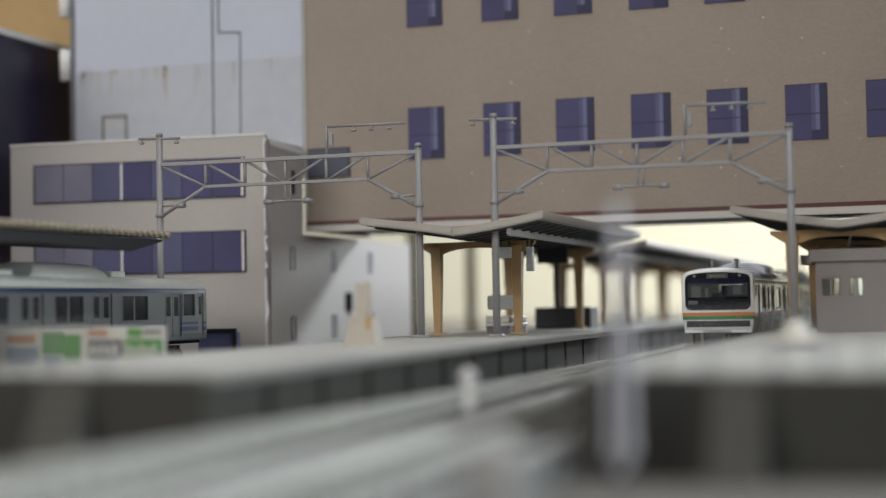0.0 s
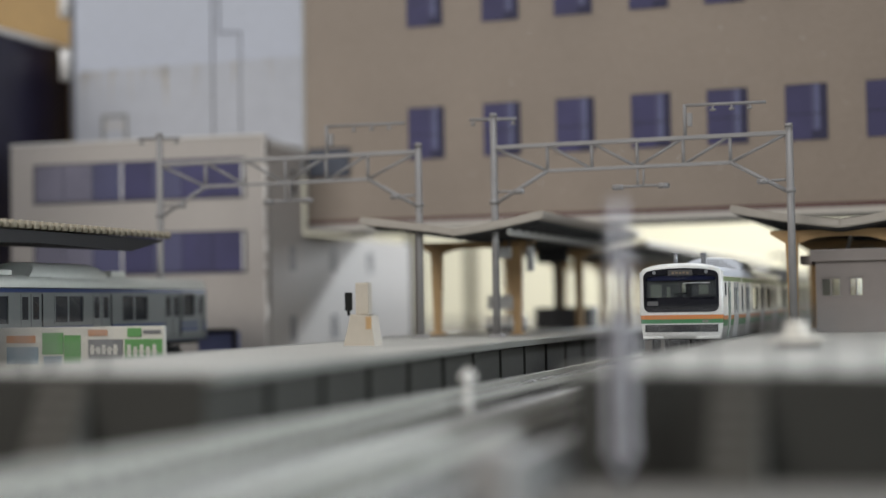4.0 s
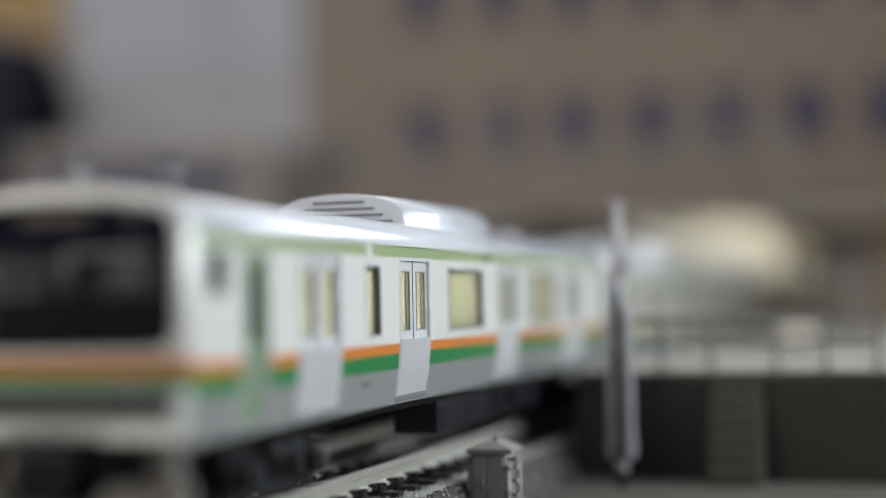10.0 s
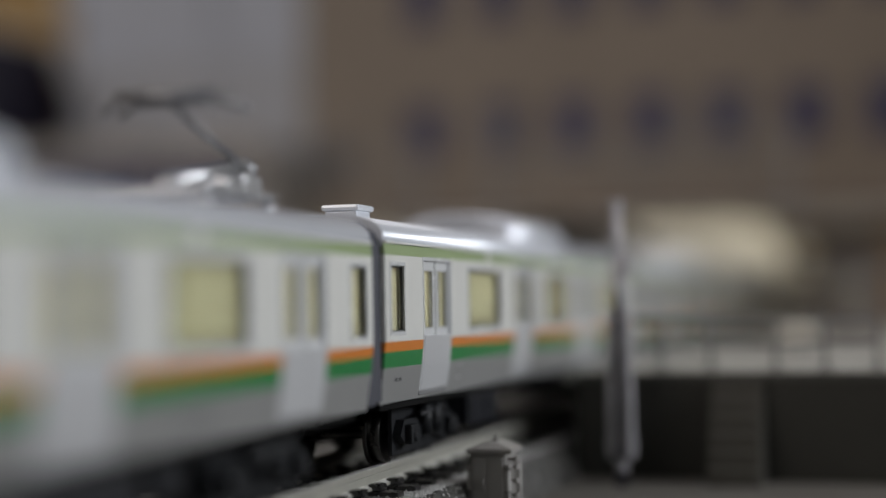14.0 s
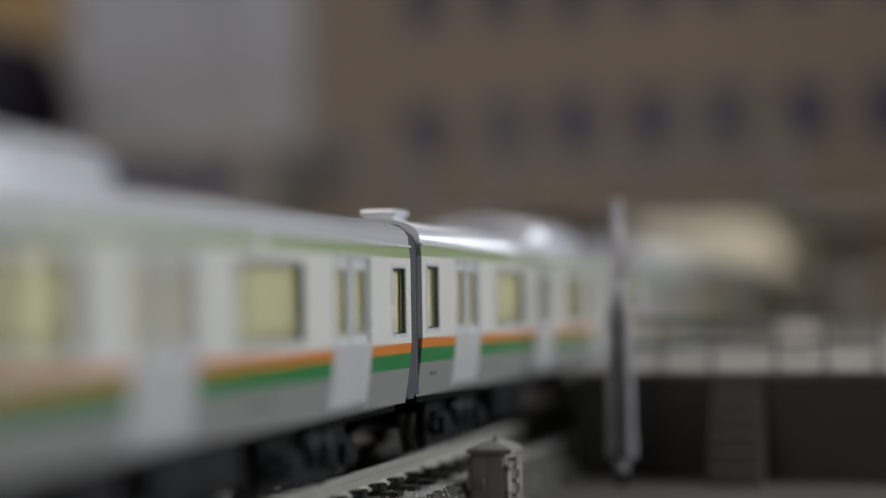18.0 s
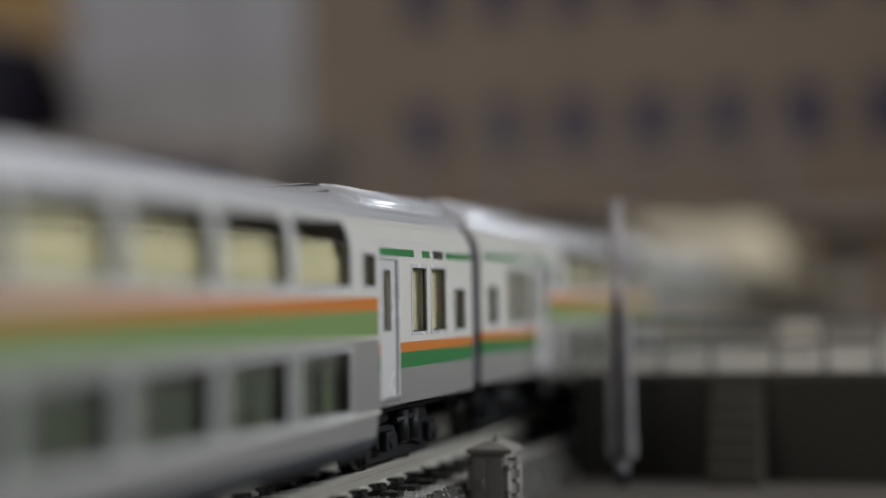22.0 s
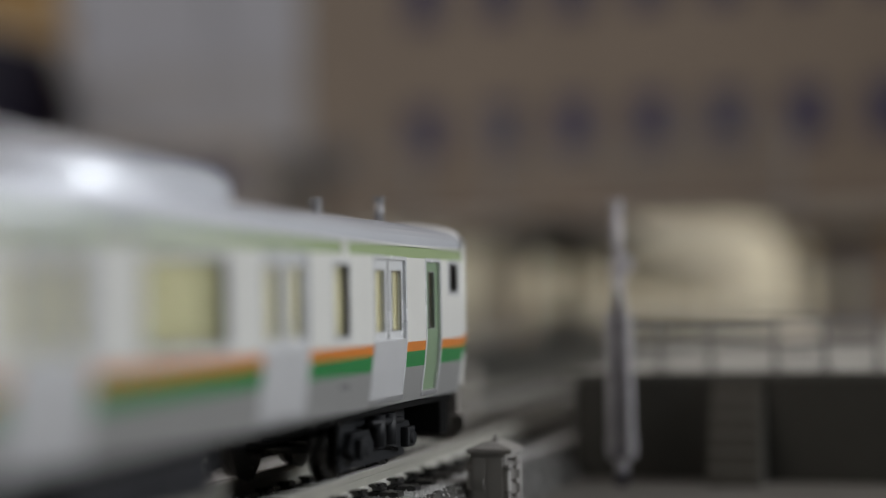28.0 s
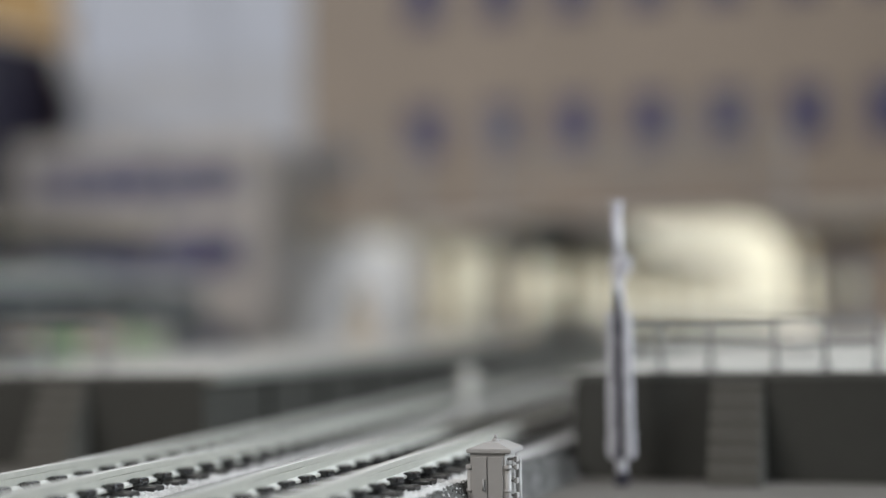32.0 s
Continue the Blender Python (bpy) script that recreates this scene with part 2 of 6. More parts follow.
def prism(bm, pts, axis, a0, a1, mi=0, smooth=False):
    """A closed outline pushed along an axis: 'y' takes (x, z) points, 'x' takes (y, z), 'z' takes (x, y)."""
    def put(p, a):
        return {"y": (p[0], a, p[1]), "x": (a, p[0], p[1]), "z": (p[0], p[1], a)}[axis]
    v0 = [bm.verts.new(put(p, a0)) for p in pts]
    v1 = [bm.verts.new(put(p, a1)) for p in pts]
    n = len(pts)
    fs = [bm.faces.new((v0[i], v0[(i + 1) % n], v1[(i + 1) % n], v1[i])) for i in range(n)]
    for f in fs:
        f.smooth = smooth
    caps = [bm.faces.new(v0[::-1]), bm.faces.new(v1)]
    for f in fs + caps:
        f.material_index = mi
    bmesh.ops.recalc_face_normals(bm, faces=fs + caps)


def part(name, bm, mats, parent=None, label=""):
    me = bpy.data.meshes.new(name)
    bmesh.ops.remove_doubles(bm, verts=bm.verts, dist=1e-4)
    bm.normal_update()
    bm.to_mesh(me)
    bm.free()
    me.transform(Matrix.Scale(MM, 4))
    for m in mats if isinstance(mats, (list, tuple)) else [mats]:
        me.materials.append(m)
    ob = new(name, me)
    ob.parent = parent
    return tagged(ob, label)


def share(name, src, parent, x=0, y=0, z=0, rz=0):
    """Another piece on the same mesh, placed in mm."""
    ob = new(name, src.data)
    ob.parent = parent
    ob.matrix_basis = pose(x * MM, y * MM, z * MM, 0, 0, rz)
    return ob


def thing(name, x, y, z, label, category, group="", kind="", rz=0):
    ob = new(name)
    ob.empty_display_size = 0.005
    ob.matrix_basis = pose(x * MM, y * MM, z * MM, 0, 0, rz)
    return tagged(ob, label, category, group, kind)


def B():
    return bmesh.new()


def lerp(tab, z):
    if z <= tab[0][0]:
        return tab[0][1]
    for (a, b), (c, d) in zip(tab, tab[1:]):
        if z <= c:
            return b + (d - b) * (z - a) / (c - a)
    return tab[-1][1]


for _m, _v in ((UNDER, 0.12), (UNDERG, 0.25), (PLATWALL, 0.2), (PLATRIB, 0.1), (STEPM, 0.3), (BALLAST, 0.2)):
    _m.node_tree.nodes["Principled BSDF"].inputs["Specular IOR Level"].default_value = _v


def skin(bm, sgn, prof, ys, zs, pick, off=0.0, t=0.6):
    """A side wall that follows a profile of half-widths by height; pick(y, z) gives the material slot or None for an opening."""
    ys, zs = sorted(set(ys)), sorted(set(zs))
    for z0, z1 in zip(zs, zs[1:]):
        runs = []
        for y0, y1 in zip(ys, ys[1:]):
            k = pick((y0 + y1) / 2, (z0 + z1) / 2)
            runs.append([y0, y1, k])
        for y0, y1, k in runs:
            if k is None:
                continue
            vs = []
            for y in (y0, y1):
                for z in (z0, z1):
                    x = lerp(prof, z) - off
                    vs.append((bm.verts.new((sgn * x, y, z)), bm.verts.new((sgn * (x - t), y, z))))
            a, b, c, d = vs
            quads = [(a[0], c[0], d[0], b[0]), (a[1], b[1], d[1], c[1]), (a[0], b[0], b[1], a[1]), (c[0], c[1], d[1], d[0]), (a[0], a[1], c[1], c[0]), (b[0], d[0], d[1], b[1])]
            fs = [bm.faces.new(q) for q in quads]
            for f in fs:
                f.material_index = k
            bmesh.ops.recalc_face_normals(bm, faces=fs)


def breaks(prof, z0, z1):
    return [z0, z1] + [p[0] for p in prof if z0 < p[0] < z1]


# ---- room and baseboard ----
GROUND = -6.6


def room():
    def slab(name, mt, *b):
        bm = B()
        box(bm, *b)
        return tagged(part(name, bm, mt), "", "", "", "structure")
    tagged(slab("ground", BOARD, -900, 700, -1490, 1880, GROUND - 20, GROUND), "grey-beige baseboard of a model railway layout", "ground")
    tagged(slab("wall_north", ROOMWALL, -1800, 1800, 1900, 2000, -750, 1750), "plain cream room wall in warm lamp light", "wall")
    tagged(slab("wall_south", ROOMGREY, -1800, 1800, -1600, -1500, -750, 1750), "plain grey room wall", "wall")
    tagged(slab("wall_east", ROOMGREY, 1800, 1900, -1600, 2000, -750, 1750), "plain grey room wall", "wall")
    tagged(slab("wall_west", ROOMGREY, -1900, -1800, -1600, 2000, -750, 1750), "plain grey room wall", "wall")
    tagged(slab("ceiling", ROOMGREY, -1900, 1900, -1600, 2000, 1750, 1800), "plain pale room ceiling", "ceiling")
    tagged(slab("floor", ROOMGREY, -1900, 1900, -1600, 2000, -800, -750), "plain room floor", "floor")


room()

# ---- tracks ----
TRACK = -59.0
TRACK_LEFT = -85.3


def hump(y):
    """The slight rise of the main track where two boards meet."""
    return 0.5 * math.exp(-((y - 182.0) / 45.0) ** 2)


def loft(bm, pts, ys, lift):
    rings = [[bm.verts.new((a, y, b + lift(y))) for a, b in pts] for y in ys]
    n = len(pts)
    for r, q in zip(rings, rings[1:]):
        for i in range(n):
            bm.faces.new((r[i], r[(i + 1) % n], q[(i + 1) % n], q[i]))
    bm.faces.new(rings[0][::-1])
    bm.faces.new(rings[-1])
    bmesh.ops.recalc_face_normals(bm, faces=bm.faces)
    bm.normal_update()


def track(x, y0, y1, label):
    t = thing("railway_track", x, 0, 0, label, "railway track", "tracks", "structure")
    bm = B()
    prism(bm, [(-13.6, GROUND + 0.02), (13.6, GROUND + 0.02), (10.8, -2.45), (-10.8, -2.45)], "y", y0, y1)
    bm.normal_update()
    # Slopes take a much darker grey-brown than the flat top.
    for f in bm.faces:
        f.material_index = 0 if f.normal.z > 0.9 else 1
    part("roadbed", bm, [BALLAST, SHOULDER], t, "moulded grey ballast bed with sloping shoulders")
    prof = [(-0.9, -2.0), (0.9, -2.0), (0.9, -1.75), (0.22, -1.5), (0.22, -0.75), (0.42, -0.6), (0.42, -0.06), (0.34, 0), (-0.34, 0), (-0.42, -0.06), (-0.42, -0.6), (-0.22, -0.75), (-0.22, -1.5), (-0.9, -1.75)]
    for sx in (-4.85, 4.85):
        bm = B()
        ys = sorted({y0, y1} | {y for y in range(60, 321, 10) if y0 < y < y1})
        loft(bm, [(sx + a, b) for a, b in prof], ys, hump if x == TRACK else (lambda y: 0.0))
        # Upward faces of head and foot get near-white nickel: sheen as colour.
        for f in bm.faces:
            c = f.calc_center_median()
            z = c.z - (hump(c.y) if x == TRACK else 0.0)
            if (z > -0.2 or -1.8 < z < -1.45) and f.normal.z > 0.3:
                f.material_index = 1
        part("rail", bm, [RAILWEB, RAILSHEEN], t, "nickel-silver rail with a worn top, its sheen painted pale")
    bm = B()
    box(bm, -8.4, 8.4, -0.95, 0.95, -2.6, -1.95, 0, 0.15)
    n = len(bm.faces)
    for sx in (-4.85, 4.85):
        for d in (-1, 1):
            box(bm, sx + d * 1.1 - 0.75, sx + d * 1.1 + 0.75, -0.95, 0.95, -2.0, -1.15, 0, 0.38)
    bm.faces.ensure_lookup_table()
    for f in list(bm.faces)[n:]:
        f.material_index = 1
    first = part("sleeper", bm, [SLEEPER, CHAIR], t)
    y = max(y0, 60) + 2.5
    first.matrix_basis = pose(0, y * MM, 0)
    y += 5.0
    while y < min(y1, 680):
        share("sleeper", first, t, 0, y)
        y += 5.0
    return t


track(TRACK, -1480, 1880, "straight main track with nickel rails on grey ballast")
track(TRACK_LEFT, -1480, 1880, "second straight track beside the platform wall")


def grains():
    """Loose pale grains strewn over the ballast where the camera stands close."""
    rnd = random.Random(5)
    verts, faces, slots = [], [], []
    oct_f = [(0, 2, 4), (2, 1, 4), (1, 3, 4), (3, 0, 4), (2, 0, 5), (1, 2, 5), (3, 1, 5), (0, 3, 5)]
    for k in range(46000):
        y = 85 + 330 * rnd.random() ** 1.7
        x = rnd.uniform(-99.5, -45) if k % 4 else rnd.uniform(-50, -45.4)
        dx = min(abs(x - TRACK), abs(x - TRACK_LEFT))
        z = -2.45 if dx < 10.8 else -2.45 - (dx - 10.8) / 2.8 * 4.15
        if z < GROUND + 0.1 or x > TRACK + 13.5:
            continue
        if any(abs(abs(x - c) - 4.85) < 0.9 for c in (TRACK, TRACK_LEFT)):
            continue
        r = rnd.uniform(0.10, 0.23)
        n = len(verts)
        a = rnd.random() * 6.28
        ca, sa = math.cos(a) * r, math.sin(a) * r
        s1, s2 = rnd.uniform(0.7, 1.3), rnd.uniform(0.6, 1.1)
        pts = [(ca, sa, 0), (-ca, -sa, 0), (-sa * s1, ca * s1, 0), (sa * s1, -ca * s1, 0), (0.1 * r, 0, r * s2), (0, 0.1 * r, -r * 0.6)]
        verts += [((x + p[0]) * MM, (y + p[1]) * MM, (z + 0.04 + p[2]) * MM) for p in pts]
        faces += [tuple(i + n for i in f) for f in oct_f]
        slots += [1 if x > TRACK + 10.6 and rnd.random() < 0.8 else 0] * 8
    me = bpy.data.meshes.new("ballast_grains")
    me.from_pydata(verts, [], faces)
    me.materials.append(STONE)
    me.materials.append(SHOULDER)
    me.polygons.foreach_set("material_index", slots)
    tagged(new("ballast_grains", me), "loose pale grey ballast grains between the rails", "gravel", "", "stuff")


grains()

# ---- platforms ----
PLAT = 7.1


def platform(name, x0, x1, y0, y1, edges, label):
    t = thing(name, 0, 0, 0, label, "platform", "platforms", "structure")
    bm = B()
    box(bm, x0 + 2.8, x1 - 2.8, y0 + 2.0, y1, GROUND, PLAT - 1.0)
    # Track sides are darker: shade of the slots between panels, in the colour.
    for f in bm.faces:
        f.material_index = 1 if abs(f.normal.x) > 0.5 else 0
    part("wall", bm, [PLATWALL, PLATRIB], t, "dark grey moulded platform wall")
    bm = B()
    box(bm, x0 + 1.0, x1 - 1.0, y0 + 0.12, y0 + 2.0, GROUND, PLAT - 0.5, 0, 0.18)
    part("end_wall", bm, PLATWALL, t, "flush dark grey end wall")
    bm = B()
    box(bm, x0, x1, y0, y1, PLAT - 0.95, PLAT, 0, 0.12)
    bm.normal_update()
    # Side faces take a wall-like dark grey with their shade in it.
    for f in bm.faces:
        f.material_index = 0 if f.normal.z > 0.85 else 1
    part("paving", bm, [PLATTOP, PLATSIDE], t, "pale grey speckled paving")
    for sx, out in edges:
        bm = B()
        box(bm, sx - 1.2, sx + 1.2, y0 - 0.06, y1, PLAT - 1.3, PLAT + 0.12, 0, 0.12)
        part("edge_strip", bm, PLATEDGE, t)
        bm = B()
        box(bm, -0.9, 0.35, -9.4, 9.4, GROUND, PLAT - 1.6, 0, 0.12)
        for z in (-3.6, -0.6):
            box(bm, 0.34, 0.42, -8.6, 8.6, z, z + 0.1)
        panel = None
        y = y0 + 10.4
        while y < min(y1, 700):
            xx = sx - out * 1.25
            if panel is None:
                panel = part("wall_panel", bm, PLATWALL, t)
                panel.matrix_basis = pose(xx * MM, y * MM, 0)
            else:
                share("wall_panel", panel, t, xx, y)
            y += 21.0
    # paving joints
    bm = B()
    for k in range(9):
        xx = x0 + (x1 - x0) * (k + 0.5) / 9
        box(bm, xx - 0.06, xx + 0.06, y0 + 1, min(y1, 480), PLAT + 0.001, PLAT + 0.012)
    part("joint", bm, PLATEDGE, t)
    return t


def steps(x0, x1, y0, n, lean, label):
    """Narrow steps against the end wall of a platform, climbing towards +y."""
    t = thing("steps", (x0 + x1) / 2, y0, GROUND, label, "steps", "platform steps")
    h = (PLAT - GROUND - 1.2) / n
    w = (x1 - x0) / 2
    for k in range(n):
        bm = B()
        yy = -(n - k) * 1.05
        box(bm, -w, w, yy, 0.6, k * h, (k + 1) * h, 0, 0.08)
        n0 = len(bm.faces)
        box(bm, -w - 0.1, w + 0.1, yy - 0.15, yy + 0.5, (k + 1) * h - 0.2, (k + 1) * h + 0.03, 0, 0.06)
        # Tread edges are coloured paler for the light they catch.
        for f in list(bm.faces)[n0:]:
            f.material_index = 1
        part("tread", bm, [STEPM, NOSING], t)
    for sx in (-w - 0.12, w + 0.12):
        bm = B()
        prism(bm, [(0.5, 0), (-n * 1.05 + 0.9, 0), (-n * 1.05 + 0.9, h * 0.3), (0.1, n * h - 0.9), (0.5, n * h - 0.9)], "x", sx - 0.1, sx + 0.1)
        part("cheek", bm, STEPM, t)
    return t


def railing(xs, y, label, turn=0):
    """Posts on small feet and, between two bends, rails in sections that meet at every second post."""
    t = thing("handrail", xs[0], y, PLAT, label, "railing", "platform end railings", rz=turn)
    h, r = 6.5, 0.30
    xs = [x - xs[0] for x in xs]
    for x in xs:
        bm = B()
        rod(bm, (x, 0, 0.3), (x, 0, h - (0.9 if x in (xs[0], xs[-1]) else 0.1)), r)
        box(bm, x - 0.95, x + 0.95, -0.7, 0.7, 0, 0.28, 0, 0.08)
        rod(bm, (x, 0, 0.25), (x, 0, 0.8), 0.6, 0.36, 10)
        part("post", bm, RAILING, t)
    cuts = [xs[0]] + [x for k, x in enumerate(xs) if k % 2 == 0 and 0 < k < len(xs) - 1] + [xs[-1]]
    for a, b in zip(cuts, cuts[1:]):
        bm = B()
        pts = [(a + 0.02, h - 0.05)] + [(a + (b - a) * k / 6, h + 0.03 * math.sin(k * math.pi / 6)) for k in range(1, 6)] + [(b - 0.02, h - 0.05)]
        if a == xs[0]:
            pts = [(a, h - 1.0), (a + 0.08, h - 0.5), (a + 0.35, h - 0.15), (a + 0.9, h)] + pts[1:]
        if b == xs[-1]:
            pts = pts[:-1] + [(b - 0.9, h), (b - 0.35, h - 0.15), (b - 0.08, h - 0.5), (b, h - 1.0)]
        for p, q in zip(pts, pts[1:]):
            rod(bm, (p[0], 0, p[1]), (q[0], 0, q[1]), r, None, 8)
        part("top_rail", bm, RAILING, t)
        bm = B()
        n = 6
        for k in range(n):
            u, v = k / n, (k + 1) / n
            rod(bm, (a + (b - a) * u, 0, 3.42 - 0.22 * math.sin(math.pi * u)), (a + (b - a) * v, 0, 3.42 - 0.22 * math.sin(math.pi * v)), r * 0.95, None, 8)
        part("middle_rail", bm, RAILING, t)
    return t


platform("platform_left", -149, -97.4, 188.5, 1000, [(-97.4, 1), (-149, -1)], "island platform with pale paving and dark grey panelled walls")
platform("platform_right", -46.6, 25, 190.5, 1000, [(-46.6, -1)], "side platform with pale paving and dark grey walls")
steps(-28.0, -21.9, 190.6, 6, 0, "small brown-grey plastic steps against the platform end wall")
steps(-124.6, -117.0, 188.6, 6, 0, "brown-grey plastic steps against the island platform end")
railing([-42.0, -35.4, -29.0, -20.7, -14.5, -8.2], 195.5, "grey plastic handrail along the platform end")
railing([-150.0, -143.0, -133.6, -128.8, -119.4], 197.0, "grey plastic handrail on the island platform end")


# ---- near trackside things ----
def signal():
    t = thing("signal_mast", -38.5, 184.0, GROUND, "white translucent plastic signal mast with a ragged black slot", "signal")
    bm = B()
    prism(bm, [(-0.75, 0), (0.75, 0), (0.7, 1.4), (0.2, 1.9), (-0.6, 1.2)], "y", -0.7, 0.7)
    part("foot", bm, SLOT, t, "dark blue foot")
    bm = B()
    rod(bm, (0, 0, 1.2), (0, 0, 3.4), 0.65, 0.75, 14)
    box(bm, -0.46, 0.46, 0.25, 0.9, 3.0, 21.6)
    part("sleeve_back", bm, CLEARP, t, "white translucent spine on a round stub")
    for x0, x1, z0, z1 in ((-1.55, -0.42, 3.3, 13.0), (0.42, 1.5, 3.3, 13.0), (-1.45, -0.42, 13.15, 21.6), (0.42, 1.45, 13.15, 21.6)):
        bm = B()
        box(bm, x0, x1, -0.9, 0.9, z0, z1, 0, 0.22)
        if z0 < 5:
            if x0 > 0:
                box(bm, 1.4, 1.75, -0.4, 0.4, 3.4, 6.6, 0, 0.12)
            else:
                box(bm, -1.8, -1.5, -0.4, 0.4, 4.2, 5.6, 0, 0.1)
        part("sleeve_plate", bm, CLEARP, t, "white translucent sleeve plate")
    rnd = random.Random(8)
    bm = B()
    z, w0, c0 = 3.2, 0.3, 0.0
    while z < 24.2:
        dz = rnd.uniform(0.5, 1.3)
        w1 = rnd.uniform(0.34, 0.62) if z < 20.5 else max(0.12, 0.5 - 0.11 * (z - 20.5))
        c1 = rnd.uniform(-0.14, 0.14)
        prism(bm, [(c0 - w0, z), (c0 + w0, z), (c1 + w1, z + dz), (c1 - w1, z + dz)], "y", -0.98, 0.2)
        z, w0, c0 = z + dz, w1, c1
    part("slot_strip", bm, SLOT, t, "ragged blue-black strip in the sleeve")
    bm = B()
    for k in range(20):
        box(bm, 0.62, 0.95, -1.0, -0.86, 4.2 + k * 0.33, 4.36 + k * 0.33)
    tagged(part("toothed_strip", bm, CABM, t), kind="stuff")
    bm = B()
    rod(bm, (0, 0, 21.3), (0, 0, 26.0), 0.8, 0.62, 14)
    rod(bm, (0, 0, 26.0), (0, 0, 34.4), 0.6, 0.6, 14)
    rod(bm, (0, 0, 34.2), (0, 0, 35.3), 0.72, 0.68, 14)
    part("upper_post", bm, CLEARP, t)
    bm = B()
    box(bm, -0.9, 1.75, -0.65, 0.65, 26.2, 28.4, 0, 0.6)
    box(bm, -0.75, 1.0, -0.75, 0.75, 25.5, 26.5, 0, 0.3)
    part("lamp_head", bm, CLEARP, t, "rounded white lamp head")


signal()


def relay_cabinet():
    t = thing("relay_cabinet", -44.7, 150.2, GROUND, "light grey plastic trackside relay cabinet with a hipped lid", "cabinet")
    bm = B()
    box(bm, -2.2, 1.55, -2.0, 2.0, 0, 7.55, 0, 0.12)
    part("body", bm, CABM, t)
    bm = B()
    lo = [(-2.5, -2.4), (2.3, -2.4), (2.3, 2.4), (-2.5, 2.4)]
    hi = [(-0.75, -1.6), (0.65, -1.6), (0.65, 1.6), (-0.75, 1.6)]
    v = [[bm.verts.new((x, y, z)) for x, y in o] for o, z in ((lo, 7.4), (lo, 7.8), (hi, 8.45))]
    for r, q in zip(v, v[1:]):
        for i in range(4):
            bm.faces.new((r[i], r[(i + 1) % 4], q[(i + 1) % 4], q[i]))
    bm.faces.new(v[0][::-1])
    bm.faces.new(v[2])
    bmesh.ops.recalc_face_normals(bm, faces=bm.faces)
    bmesh.ops.bevel(bm, geom=list(bm.edges), offset=0.07, segments=2, affect="EDGES")
    part("lid", bm, CABM, t, "hipped lid")
    bm = B()
    rod(bm, (0, 0, 8.35), (0, 0, 8.75), 0.42, 0.3, 10)
    rod(bm, (0, 0, 8.75), (0, 0, 9.15), 0.2, 0.12, 8)
    part("knob", bm, CABM, t)
    for x0, x1 in ((-1.95, -0.4), (-0.25, 1.3)):
        bm = B()
        box(bm, x0, x1, -2.16, -1.95, 0.8, 7.0, 0, 0.07)
        part("door", bm, CABM, t)
    bm = B()
    rod(bm, (-0.75, -2.15, 3.7), (-0.75, -2.3, 3.7), 0.18, None, 10)
    rod(bm, (-0.75, -2.15, 4.6), (-0.75, -2.3, 4.6), 0.18, None, 10)
    rod(bm, (-0.75, -2.34, 3.6), (-0.75, -2.34, 4.7), 0.13, None, 8)
    part("handle", bm, CABM, t)
    for x, y in ((-2.3, -1.7), (1.75, -1.75)):
        bm = B()
        rod(bm, (x, y, 0), (x, y, 5.7), 0.32, None, 10)
        rod(bm, (x, y, 5.7), (x, y, 6.2), 0.46, 0.4, 10)
        rod(bm, (x, y, 3.4), (x, y, 3.7), 0.42, None, 10)
        part("corner_pipe", bm, CABM, t)
    for z in (1.4, 2.9, 4.4, 5.8, 6.6):
        bm = B()
        box(bm, 1.5, 2.55, -1.2, -0.5, z, z + 0.26, 0, 0.07)
        box(bm, 2.25, 2.6, -1.3, -0.4, z - 0.15, z + 0.42, 0, 0.1)
        part("hinge", bm, CABM, t)
    bm = B()
    rod(bm, (2.2, 0.9, 0), (2.2, 0.9, 6.6), 0.28)
    part("conduit", bm, CABM, t)


relay_cabinet()


def marker_post():
    t = thing("marker_post", -77.0, 243.0, -5.6, "short off-white marker post with a diamond head between the tracks", "post")
    bm = B()
    rod(bm, (0, 0, 0), (0, 0, 9.2), 0.75, 0.66, 12)
    part("shaft", bm, POSTM, t)
    bm = B()
    rod(bm, (0, 0, 8.4), (0, 0, 9.5), 0.8, 1.75, 8)
    rod(bm, (0, 0, 9.5), (0, 0, 11.0), 1.75, 0.25, 8)
    part("head", bm, POSTM, t)


marker_post()


def back_to_back_bench():
    t = thing("platform_bench", -25.2, 274, PLAT, "ivory back-to-back plastic bench on a grey base", "bench")
    bm = B()
    box(bm, -2.9, 2.4, -7, 7, 0, 1.6, 0, 0.15)
    part("base", bm, BENCHG, t)
    bm = B()
    prism(bm, [(-4.7, 1.6), (-4.6, 2.0), (-3.0, 2.5), (-1.7, 2.7), (-1.0, 5.0), (1.0, 5.0), (1.7, 2.7), (3.0, 2.5), (4.6, 2.0), (4.7, 1.6)], "y", -7.5, 7.5)
    bmesh.ops.bevel(bm, geom=list(bm.edges), offset=0.15, segments=2, affect="EDGES")
    part("seat", bm, BENCHM, t)
    for y in (-5.5, 5.5):
        bm = B()
        box(bm, 2.6, 3.6, y - 0.5, y + 0.5, 0, 1.8)
        part("leg", bm, BENCHG, t)


back_to_back_bench()


